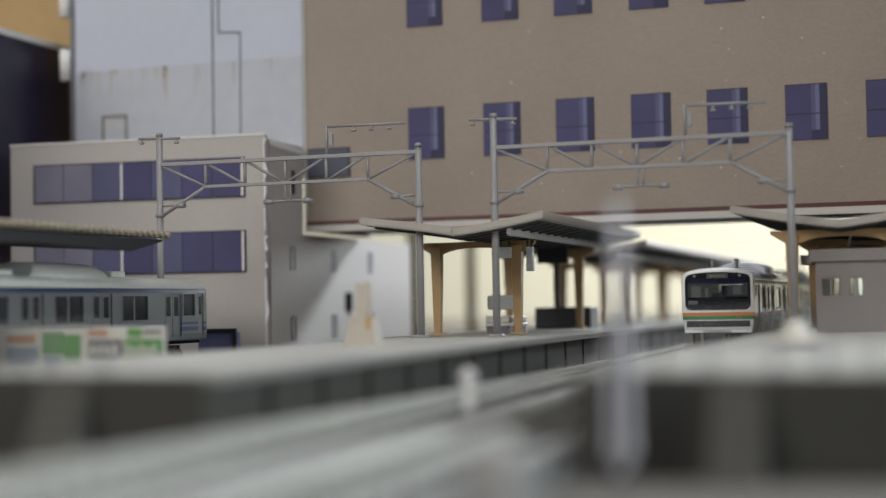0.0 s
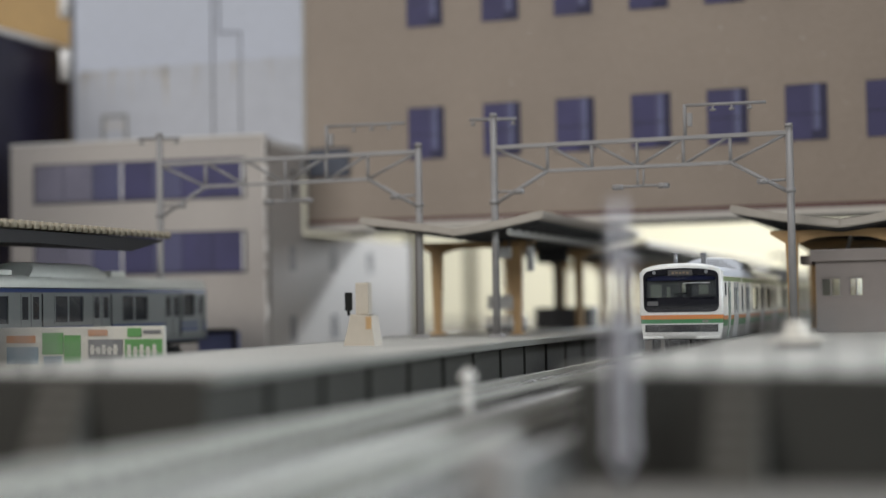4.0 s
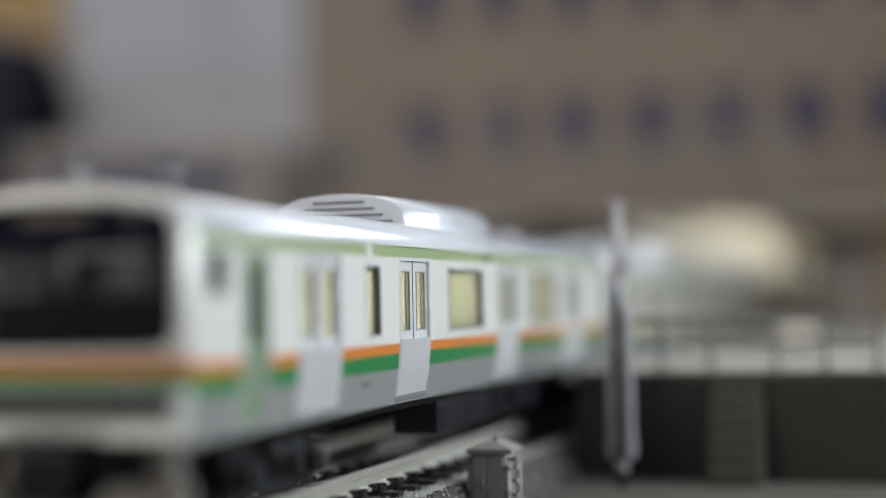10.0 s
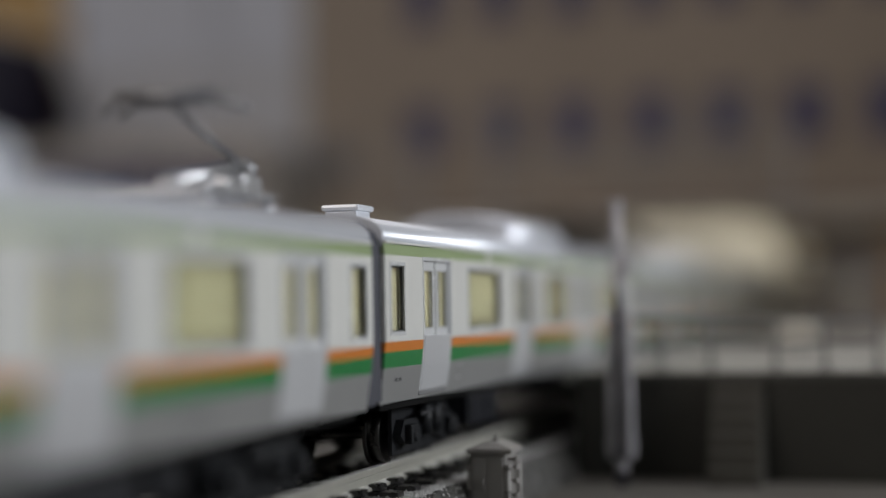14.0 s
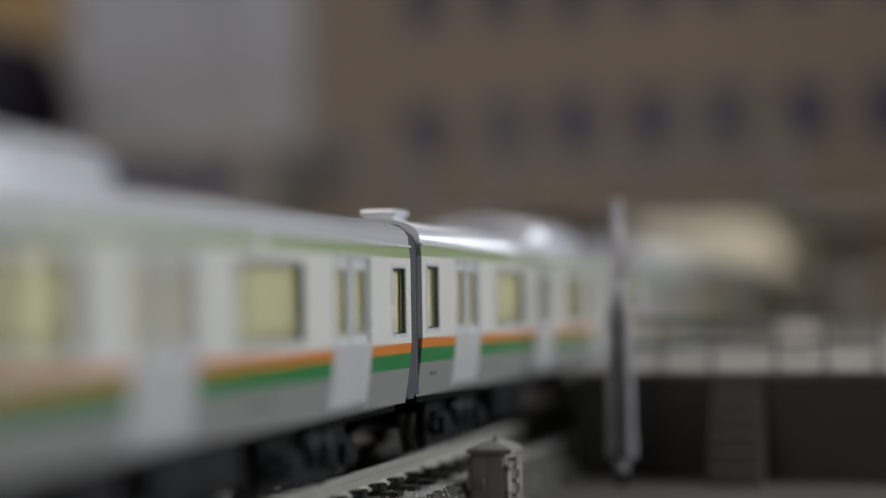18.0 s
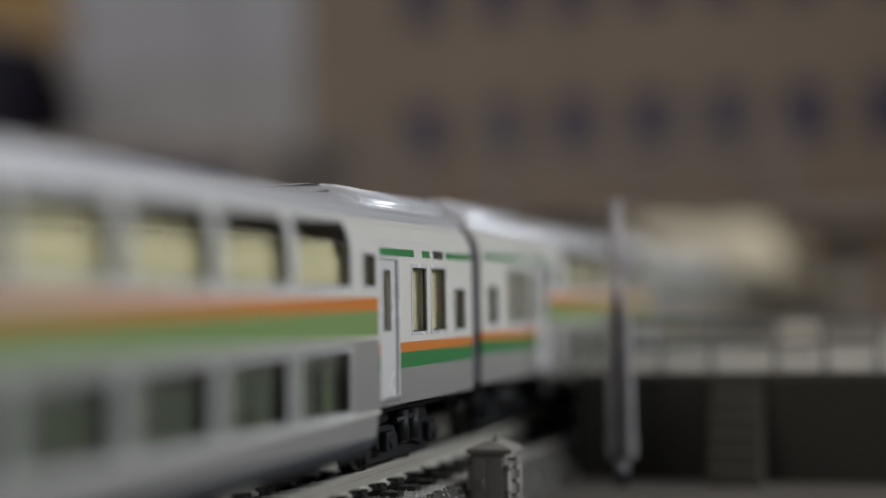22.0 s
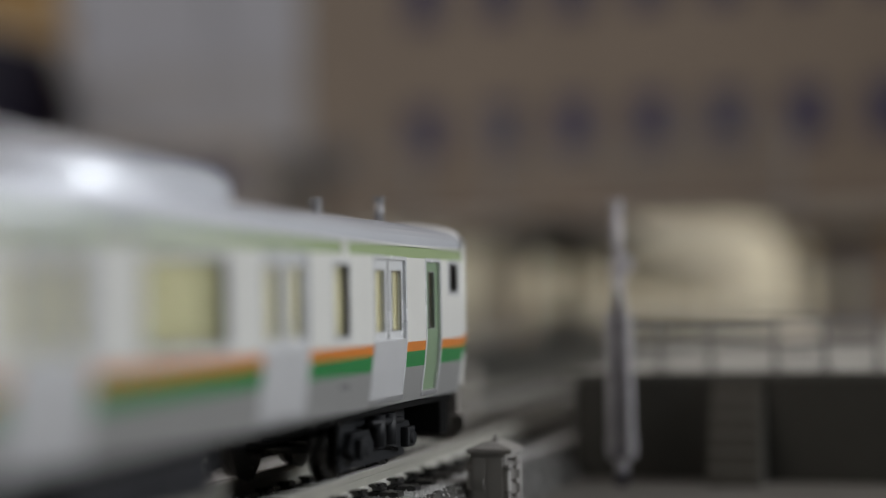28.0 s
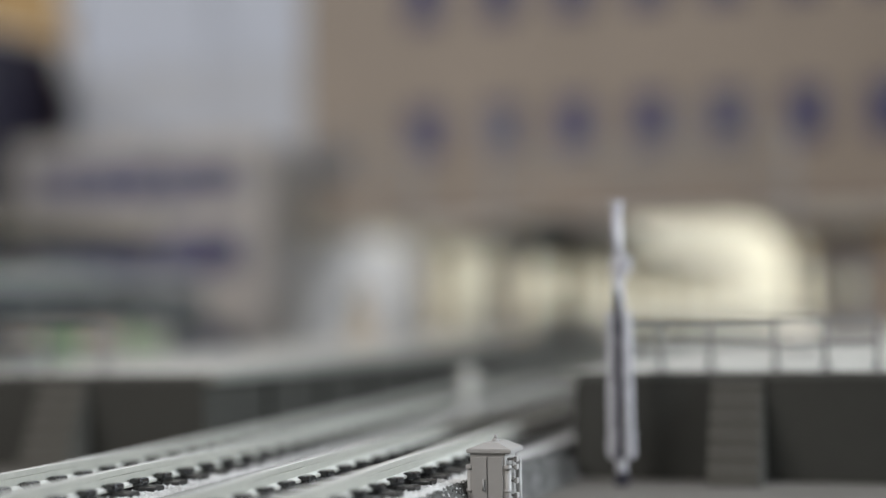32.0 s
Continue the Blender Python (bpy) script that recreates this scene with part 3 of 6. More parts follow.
def stand_in_post():
    # Plain post and board put in place of a figure-like shape and figurine.
    t = thing("figure_stand_in", -126.2, 320, PLAT, "cream stand-in for a figure-like shape, with a dark piece", "post")
    bm = B()
    prism(bm, [(-4.0, 0), (3.6, 0), (2.6, 6.8), (-2.2, 7.2)], "y", -2.5, 2.5)
    part("base", bm, CREAM, t)
    bm = B()
    box(bm, -1.5, 1.7, -1.2, 1.2, 7.0, 14.4, 0, 0.25)
    part("column", bm, CREAM, t)
    bm = B()
    rod(bm, (-3.4, -0.6, 6.9), (-3.4, -0.6, 11.0), 0.35)
    box(bm, -4.2, -2.4, -1.0, -0.5, 8.0, 12.2, 0, 0.2)
    part("board", bm, PLATRIB, t, "small dark green-black stand-in for a figurine")
    bm = B()
    box(bm, 1.6, 2.9, -2.8, -2.4, 3.8, 6.6)
    part("plate", bm, WOODP, t)


stand_in_post()


# ---- overhead line gantries ----
def insulator(bm, x, z):
    rod(bm, (x, 0, z), (x, 0, z - 1.6), 0.28)
    rod(bm, (x, 0, z - 1.0), (x, 0, z - 1.5), 0.75, 0.75, 8)


def gantry(xa, xb, y, za, zb, hanger, label):
    """Two masts and a truss; xa and xb are the masts, za and zb the height of their feet."""
    t = thing("line_gantry", xa, y, za, label, "gantry", "overhead line gantries")
    w = xb - xa
    top, low, foot = 58.6 - za, 51.6 - za, 43.2 - za
    for x, zt, z0 in ((0, 67.0 - za, 0), (w, 60.0 - za, zb - za)):
        bm = B()
        rod(bm, (x, 0, z0), (x, 0, zt), 1.05, 0.95, 14)
        rod(bm, (x, 0, zt), (x, 0, zt + 1.0), 1.15, 0.9, 14)
        box(bm, x - 1.9, x + 1.9, -1.9, 1.9, z0, z0 + 0.8, 0, 0.2)
        rod(bm, (x, 0, foot), (x, 0, foot + 1.2), 1.35, 1.35, 14)
        part("mast", bm, MASTM, t, "slim pale grey mast")
    bm = B()
    box(bm, 0, w, -0.7, 0.7, top - 0.55, top + 0.55, 0, 0.15)
    part("top_chord", bm, MASTM, t)
    bm = B()
    a, b = 15.0, w - 15.0
    box(bm, a, b, -0.6, 0.6, low - 0.45, low + 0.45, 0, 0.12)
    part("bottom_chord", bm, MASTM, t)
    n = 5
    for k in range(n):
        x = a + (b - a) * k / (n - 1)
        bm = B()
        rod(bm, (x, 0, low), (x, 0, top), 0.48, None, 8)
        part("upright", bm, MASTM, t)
    xs = [0] + [a + (b - a) * k / (n - 1) for k in range(n)] + [w]
    for k in range(len(xs) - 1):
        bm = B()
        left = k < len(xs) // 2
        rod(bm, (xs[k], 0, top if left else low), (xs[k + 1], 0, low if left else top), 0.42, None, 8)
        part("diagonal", bm, MASTM, t)
    for x0, x1 in ((0.0, a), (w, b)):
        bm = B()
        rod(bm, (x0, 0, foot), (x1, 0, low), 0.55, None, 8)
        part("knee_brace", bm, MASTM, t)
    # cross arm at the head of the tall mast
    bm = B()
    rod(bm, (-6.8, 0, 66.6 - za), (6.6, 0, 66.2 - za), 0.42, None, 8)
    insulator(bm, -5.8, 66.5 - za)
    insulator(bm, 5.6, 66.2 - za)
    part("cross_arm", bm, MASTM, t)
    bm = B()
    h0, h1 = hanger
    rod(bm, (h0, 0, top), (h0, 0, 67.3 - za), 0.5, None, 8)
    rod(bm, (h0, 0, 67.1 - za), (h1, 0, 66.8 - za), 0.42, None, 8)
    box(bm, h0 + 0.7, h0 + 2.0, -0.5, 0.5, 61.5 - za, 65.0 - za, 0, 0.2)
    for k in (0.35, 0.58, 0.8):
        insulator(bm, h0 + (h1 - h0) * k, 66.8 - za)
    part("hanger_frame", bm, MASTM, t)
    for x, s in ((0, 1), (w, -1), (w * 0.5, 1), (w * 0.52, -1)):
        bm = B()
        rod(bm, (x, 0, 46.6 - za), (x + s * 8.5, 0, 46.4 - za), 0.35, None, 8)
        rod(bm, (x + s * 5.5, 0, 46.4 - za), (x + s * 8.2, 0, 46.4 - za), 0.75, None, 10)
        if 0 < x < w:
            rod(bm, (x, 0, 46.6 - za), (x, 0, low), 0.3, None, 8)
        part("steady_arm", bm, MASTM, t)
    return t


gantry(-217.8, -137.2, 391, GROUND, PLAT, (53.2, 76.8), "pale grey plastic overhead line gantry of two masts and a truss")
gantry(-115.4, -36.6, 391, PLAT, PLAT, (52.2, 73.2), "pale grey overhead line gantry spanning both main tracks")


# ---- canopies ----
def butterfly(x0, xv, x1, y0, y1, z_tip, z_val, rows, px, bend, label):
    """A gull-wing roof on pairs of pillars; rows: their places along the platform, px: the two pillars of a pair, bend: the curl of either wing."""
    t = thing("platform_canopy", xv, y0, PLAT, label, "canopy", "platform canopies")
    a, b, zt, zv = x0 - xv, x1 - xv, z_tip - PLAT, z_val - PLAT
    ln = y1 - y0
    for e, q in ((a, bend[0]), (b, bend[1])):
        n = 10
        up = [(e * k / n, zv + (zt - zv) * (k / n) ** q) for k in range(n + 1)]
        rim = 1 if e > 0 else -1
        tip = [(up[-1][0] + rim * 0.5, up[-1][1] - 0.4), (up[-1][0] + rim * 0.65, up[-1][1] - 1.2), (up[-1][0] + rim * 0.4, up[-1][1] - 2.0)]
        bm = B()
        prism(bm, up + tip + [(p[0], p[1] - 2.2) for p in up[::-1]], "y", 0, ln)
        bmesh.ops.bevel(bm, geom=[d for d in bm.edges if abs(d.verts[0].co.y - d.verts[1].co.y) < 1e-6 and d.calc_length() < 6], offset=0.3, segments=2, affect="EDGES")
        part("roof", bm, CANOPY, t, "thick beige roof slab with rounded edges")
        # Near-black sheet and rafters hold the shade under the wing.
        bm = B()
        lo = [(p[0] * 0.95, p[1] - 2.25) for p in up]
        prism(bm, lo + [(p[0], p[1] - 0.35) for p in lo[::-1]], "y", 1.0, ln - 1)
        part("underside", bm, CANDARK, t, "dark underside with shade in its colour")
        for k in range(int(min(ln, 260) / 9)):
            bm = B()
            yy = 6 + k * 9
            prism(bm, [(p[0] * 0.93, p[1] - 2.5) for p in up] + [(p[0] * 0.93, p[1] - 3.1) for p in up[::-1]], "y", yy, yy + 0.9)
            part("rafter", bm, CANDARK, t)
        if e < 0:
            continue
        # pale girder with a fluted lower edge under the wing
        g = e * 0.60
        zg = zv + (zt - zv) * 0.60 ** q - 2.3
        bm = B()
        box(bm, g - 0.5, g + 0.5, 3, ln - 3, zg - 1.6, zg, 0, 0.1)
        for k in range(int(min(ln, 200) / 3.2)):
            rod(bm, (g - 0.55, 4.5 + k * 3.2, zg - 1.6), (g + 0.55, 4.5 + k * 3.2, zg - 1.6), 0.5, None, 8)
        part("girder", bm, CANUND, t, "pale girder with a fluted lower edge")
    for y in rows:
        yy = y - y0
        for x in px:
            bm = B()
            xx = x - xv
            zt2 = zv - 3.4
            lo, hi = 1.05, 1.65
            v = [[bm.verts.new((xx + sx * r, yy + sy * r * 0.9, z)) for sx, sy in ((-1, -1), (1, -1), (1, 1), (-1, 1))] for r, z in ((lo, 0.6), (hi, zt2))]
            for i in range(4):
                bm.faces.new((v[0][i], v[0][(i + 1) % 4], v[1][(i + 1) % 4], v[1][i]))
            bm.faces.new(v[0][::-1])
            bm.faces.new(v[1])
            bmesh.ops.recalc_face_normals(bm, faces=bm.faces)
            bmesh.ops.bevel(bm, geom=list(bm.edges), offset=0.15, segments=1, affect="EDGES")
            box(bm, xx - 2.1, xx + 2.1, yy - 1.7, yy + 1.7, 0, 0.7, 0, 0.15)
            part("pillar", bm, WOODP, t, "slim tapered tan pillar on a foot plate")
        # arched beam over the pair
        bm = B()
        l, r = px[0] - xv, px[1] - xv
        n = 12
        arch = []
        for k in range(n + 1):
            x = l + (r - l) * k / n
            arch.append((x, zv - 4.1 - 2.6 * abs(2 * k / n - 1) ** 3))
        top = [(r + 5.5, zv - 2.3), (l - 5.5, zv - 2.3)]
        prism(bm, [(l - 5.5, zv - 3.2)] + arch + [(r + 5.5, zv - 3.2)] + top, "y", yy - 0.9, yy + 0.9)
        part("cross_beam", bm, WOODP, t, "tan arched cross beam")
    return t


butterfly(-152.6, -126.1, -101.2, 386, 522, 40.7, 36.9, [425, 503], (-143.7, -118.8), (0.85, 1.3),
          "gull-wing canopy over the island platform, beige roof on tan pillars")
butterfly(-152.6, -126.1, -100.5, 528, 930, 37.8, 34.4, [580, 657, 734, 811, 888], (-143.7, -118.4), (0.85, 1.2),
          "lower gull-wing canopy farther along the island platform")
butterfly(-52.5, -25, 3, 398, 930, 41.0, 36.4, [406, 475, 545, 620, 700], (-38.0, -12), (1.25, 1.25),
          "gull-wing canopy above the hut, beige roof on tan pillars")


def far_canopy():
    t = thing("platform_canopy", -240, 270, GROUND, "tan corrugated canopy above the standing train", "canopy", "platform canopies")
    g = -GROUND
    bm = B()
    prism(bm, [(-60, 44 + g), (38.5, 37.3 + g), (39, 36.6 + g), (38.5, 35.6 + g), (-60, 42 + g)], "y", 0, 97)
    part("roof", bm, CANRIB, t, "tan ribbed roof")
    bm = B()
    for k in range(32):
        rod(bm, (39.1, 1.5 + k * 3, 35.4 + g), (39.1, 1.5 + k * 3, 37.3 + g), 0.55, None, 8)
    part("ribbed_edge", bm, CANRIB, t)
    # Near-black block stands in for the shaded recess under this roof.
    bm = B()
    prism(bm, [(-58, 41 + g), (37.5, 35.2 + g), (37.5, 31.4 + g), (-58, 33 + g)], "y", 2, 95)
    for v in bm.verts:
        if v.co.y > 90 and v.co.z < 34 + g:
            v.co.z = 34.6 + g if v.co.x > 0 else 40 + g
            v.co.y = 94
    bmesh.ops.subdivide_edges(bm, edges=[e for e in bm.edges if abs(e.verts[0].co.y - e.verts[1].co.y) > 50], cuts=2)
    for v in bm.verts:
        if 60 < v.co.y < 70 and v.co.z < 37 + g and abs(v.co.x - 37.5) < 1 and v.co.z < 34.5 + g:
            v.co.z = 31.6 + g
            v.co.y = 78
    part("underside", bm, CANDARK, t, "dark underside with shade in its colour")
    for y in (25, 62):
        bm = B()
        box(bm, -8, -5, y, y + 3, 0, 33 + g, 0, 0.2)
        part("pillar", bm, WOODP, t)


far_canopy()


# ---- platform furniture ----
def long_bench():
    t = thing("platform_bench", -127.5, 442, PLAT, "pale grey moulded bench with a high back on the island platform", "bench")
    bm = B()
    box(bm, -6, 6, -3, 3, 2.2, 3.2, 0, 0.3)
    part("seat", bm, SIGNW, t)
    for x in (-4.4, 0, 4.4):
        bm = B()
        box(bm, x - 1.2, x + 1.2, -2.4, 2.4, 0, 2.3, 0, 0.15)
        part("foot", bm, RAILING, t)
        bm = B()
        box(bm, x - 1.6, x + 1.6, -2.2, 2.2, 3.2, 5.4, 0, 0.6)
        part("seat_shell", bm, BENCHM, t)
    bm = B()
    box(bm, -6.5, 4.5, 2, 3, 7.2, 11.6, 0, 0.8)
    rod(bm, (-4, 2.5, 3), (-4, 2.5, 8), 0.5)
    rod(bm, (2.5, 2.5, 3), (2.5, 2.5, 8), 0.5)
    part("backrest", bm, SIGNW, t)


long_bench()


def hanging_board(x, y, w, z0, z1, mt, label):
    t = thing("hanging_sign", x, y, PLAT, label, "sign", "platform signs")
    bm = B()
    box(bm, -w / 2, w / 2, -1.2, 1.2, z0 - PLAT, z1 - PLAT, 0, 0.25)
    part("board", bm, mt, t)
    bm = B()
    for s in (-0.35, 0.35):
        rod(bm, (s * w, 0, z1 - PLAT), (s * w, 0, 34.5 - PLAT), 0.35, None, 8)
    part("hanger", bm, RAILING, t)


hanging_board(-124.4, 489, 10.4, 29.4, 36.2, SIGNB, "dark hanging sign board under the canopy")
hanging_board(-121.4, 421, 3.6, 29.4, 32.6, SIGNW, "small white hanging sign box under the canopy")
hanging_board(-114.6, 424, 2.0, 25.5, 32.6, SIGNW, "narrow white hanging sign box under the canopy")


def stair_box():
    t = thing("kiosk", -126.3, 515, PLAT, "black box-shaped kiosk with a dark post on the platform", "kiosk")
    bm = B()
    box(bm, -10, 10, -6, 6, 0, 7.4, 0, 0.3)
    part("body", bm, SIGNB, t)
    bm = B()
    box(bm, -3.2, -1.2, -5.5, -3.5, 7.3, 23, 0, 0.2)
    part("post", bm, ROOMDARK, t)


stair_box()


def hut():
    t = thing("platform_hut", -32, 405, PLAT, "brown-grey plastic waiting hut with small windows and a parapet", "hut")
    x1, d = 46, 42
    hz, wt = 18.6, 1.4
    holes = [(1.2, 6.4), (8.4, 12.1)]
    bm = B()
    xs = [0, 1.2, 6.4, 8.4, 12.1, x1]
    for a, b in zip(xs, xs[1:]):
        if (a, b) in holes:
            box(bm, a, b, 0, wt, 0, 9.2)
            box(bm, a, b, 0, wt, 14.5, hz)
        else:
            box(bm, a, b, 0, wt, 0, hz)
    part("front_wall", bm, HUTM, t)
    bm = B()
    box(bm, 0, wt, wt, d, 0, hz)
    part("side_wall", bm, HUTM, t)
    bm = B()
    box(bm, wt, x1, d - wt, d, 0, 6)
    box(bm, wt, x1, d - wt, d, 16, hz)
    part("rear_wall", bm, HUTM, t)
    for a, b in holes:
        bm = B()
        for u0, u1, v0, v1 in ((a, b, 9.2, 9.7), (a, b, 14.0, 14.5), (a, a + 0.4, 9.7, 14.0), (b - 0.4, b, 9.7, 14.0), ((a + b) / 2 - 0.2, (a + b) / 2 + 0.2, 9.7, 14.0)):
            box(bm, u0, u1, 0.3, 0.9, v0, v1)
        w = part("window", bm, HUTM, t)
        bm = B()
        box(bm, a + 0.3, b - 0.3, 0.5, 0.7, 9.6, 14.1)
        p = part("pane", bm, PANE, w)
        p.visible_shadow = False
    bm = B()
    box(bm, -1.3, x1, -1.2, d + 1, hz, hz + 3.2, 0, 0.2)
    box(bm, -4.2, -1.2, 4, 14, hz - 0.6, hz + 1.8, 0, 0.2)
    part("parapet", bm, HUTM, t)


hut()


def notice_frames():
    t = thing("notice_rack", -22, 425, PLAT, "dark sign rack hanging in the canopy above the hut", "sign", "platform signs")
    for x, w, z0 in ((-1, 12, 24.5), (15, 14, 22.0)):
        bm = B()
        box(bm, x, x + w, 0, 1.5, z0, 29.5, 0, 0.2)
        part("board", bm, SIGNB, t)
    for x in (-3, 12, 13.5):
        bm = B()
        rod(bm, (x, 0, 21.8), (x + (2 if x < 0 else 0), 0, 29.8), 0.4, None, 8)
        part("strut", bm, SIGNW, t)


notice_frames()


# ---- buildings ----
YF = 470.0


def card_window(parent, x, y, z, w, h, split=0.47):
    """A printed window: thin dark lines, two panes, a pale curtain strip and a dark edge; faces -y."""
    bm = B()
    box(bm, x - 0.12, x + w + 0.12, y - 0.22, y + 0.3, z - 0.12, z + h + 0.3)
    win = part("window", bm, WINLINE, parent)
    for z0, z1 in ((z, z + h * split - 0.16), (z + h * split + 0.16, z + h)):
        low = z0 == z
        bm = B()
        box(bm, x, x + w * 0.62, y - 0.34, y - 0.1, z0, z1)
        part("pane", bm, WINBLUE, win)
        bm = B()
        box(bm, x + w * 0.62, x + w * 0.72, y - 0.34, y - 0.1, z0 + (h * 0.17 if low else 0), z1)
        part("curtain", bm, WINMID, win)
        bm = B()
        box(bm, x + w * 0.72, x + w * 0.82, y - 0.34, y - 0.1, z0 + (h * 0.17 if low else 0), z1)
        part("curtain", bm, WINPALE, win)
        bm = B()
        box(bm, x + w * 0.82, x + w, y - 0.34, y - 0.1, z0 + (h * 0.17 if low else 0), z1)
        if low:
            box(bm, x + w * 0.62, x + w, y - 0.34, y - 0.1, z0, z0 + h * 0.17)
        part("pane", bm, WINDARK, win)
    return win


def station_building():
    t = thing("station_building", 0, 0, 0, "brown tiled card station building bridging the tracks, rows of blue windows", "building")
    x0, x1 = -205.5, 160
    bm = B()
    box(bm, x0, x1, YF, YF + 4, 41.8, 330)
    part("front_wall", bm, FACADE, t, "brown printed tile facade")
    bm = B()
    box(bm, x0, x0 + 4, YF + 4, YF + 52, 41.8, 330)
    part("side_wall", bm, FACADE, t)
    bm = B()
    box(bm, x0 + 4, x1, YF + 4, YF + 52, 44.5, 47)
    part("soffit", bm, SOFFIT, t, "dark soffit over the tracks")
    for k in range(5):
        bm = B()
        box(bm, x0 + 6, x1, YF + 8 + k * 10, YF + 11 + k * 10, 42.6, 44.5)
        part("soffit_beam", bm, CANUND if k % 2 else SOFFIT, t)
    bm = B()
    box(bm, x0, x1, YF - 0.5, YF, 43.8, 45.2)
    part("maroon_band", bm, MAROON, t, "maroon line along the foot of the facade")
    bm = B()
    box(bm, x0, x1, YF - 0.7, YF, 41.6, 43.8)
    part("bottom_band", bm, WHITEBAND, t, "off-white band at the foot of the facade")
    bm = B()
    box(bm, x0 - 0.4, x0 + 0.35, YF - 0.7, YF + 2, 41.6, 330, 0, 0.15)
    part("corner_strip", bm, WHITEBAND, t)
    for row in (64.7, 109.0):
        for x in [-168.1, -141.9, -117.4] + [-92.8 + 24.0 * k for k in range(9)]:
            card_window(t, x, YF, row, 12.4, 16.9)
    rnd = random.Random(21)
    bm = B()
    for k in range(46):
        x, z, r = rnd.uniform(-150, -5), rnd.uniform(52, 128), rnd.uniform(0.12, 0.32)
        prism(bm, [(x - r, z), (x + r * 0.2, z - r * 0.8), (x + r, z + r * 0.2), (x, z + r)], "y", YF - 0.12, YF + 0.05)
    tagged(part("dust_fleck", bm, PAPER, t, "white dust flecks on the facade"), kind="stuff")
    bm = B()
    box(bm, x0 + 0.9, -189.3, YF - 0.5, YF, 59.9, 70.0)
    win = part("window", bm, WINLINE, t)
    bm = B()
    box(bm, x0 + 1.2, -189.9, YF - 0.7, YF - 0.4, 60.4, 69.4)
    part("pane", bm, WINGREY, win, "slate grey pane")
    return t


station_building()


def white_building():
    t = thing("office_block", -250, 469.2, 1.2, "tall blue-white card building with rust stains and pipes", "building")
    bm = B()
    box(bm, -46.2, 43.9, 0, 7.0, 60, 330)
    part("front_wall", bm, WHITEWALL, t)
    bm = B()
    box(bm, -46.8, -45.2, -0.6, 7, 60, 330)
    part("corner_strip", bm, PIPE, t, "dark corner strip")
    bm = B()
    box(bm, -45.2, 43.9, -0.12, 0, 60, 100.8)
    part("lower_cladding", bm, WASH, t, "greyed lower part of the card wall")
    rnd = random.Random(11)
    for k in range(34):
        x = -44 + 36 * rnd.random() ** 1.2 if k < 22 else -44 + 84 * rnd.random()
        l = rnd.uniform(1, 5) if rnd.random() < 0.8 else rnd.uniform(6, 16)
        w = rnd.uniform(0.15, 0.6)
        bm = B()
        prism(bm, [(x - w, 100.8), (x + w, 100.8), (x + w * 0.3, 100.8 - l), (x - w * 0.2, 100.8 - l)], "y", -0.18, -0.1)
        part("rust_streak", bm, STAIN, t, "rust streak")
    bm = B()
    rod(bm, (10.0, -0.2, 60), (10.2, -0.2, 330), 0.26, None, 8)
    part("pipe", bm, PIPE, t)
    bm = B()
    rod(bm, (20.3, -0.2, 60), (20.7, -0.2, 110.8), 0.25, None, 8)
    rod(bm, (20.8, -0.2, 110.6), (12.3, -0.2, 111.2), 0.25, None, 8)
    rod(bm, (12.4, -0.2, 111.2), (12.4, -0.2, 330), 0.24, None, 8)
    part("pipe", bm, PIPE, t)
    for x, w, z0, z1 in ((-34.2, 10.2, 71, 84.6),):
        bm = B()
        for a, b, c, d in ((x, x + 0.8, z0, z1), (x + w - 0.8, x + w, z0, z1), (x + 0.8, x + w - 0.8, z1 - 0.8, z1)):
            box(bm, a, b, -0.5, 0, c, d)
        part("hatch_frame", bm, HATCH, t)
        for k in (0, 1):
            bm = B()
            box(bm, x + 2 + k * 4, x + 4 + k * 4, -0.3, 0, z1 - 5, z1 - 2.5)
            part("hatch_vent", bm, WHITEBAND, t)
    for z in (98, 121):
        bm = B()
        rod(bm, (-48.4, -1.5, z), (-48.4, -1.5, z + 11), 2.0, 2.0, 14)
        part("wall_fitting", bm, PAPER, t, "white rounded wall fitting")


white_building()


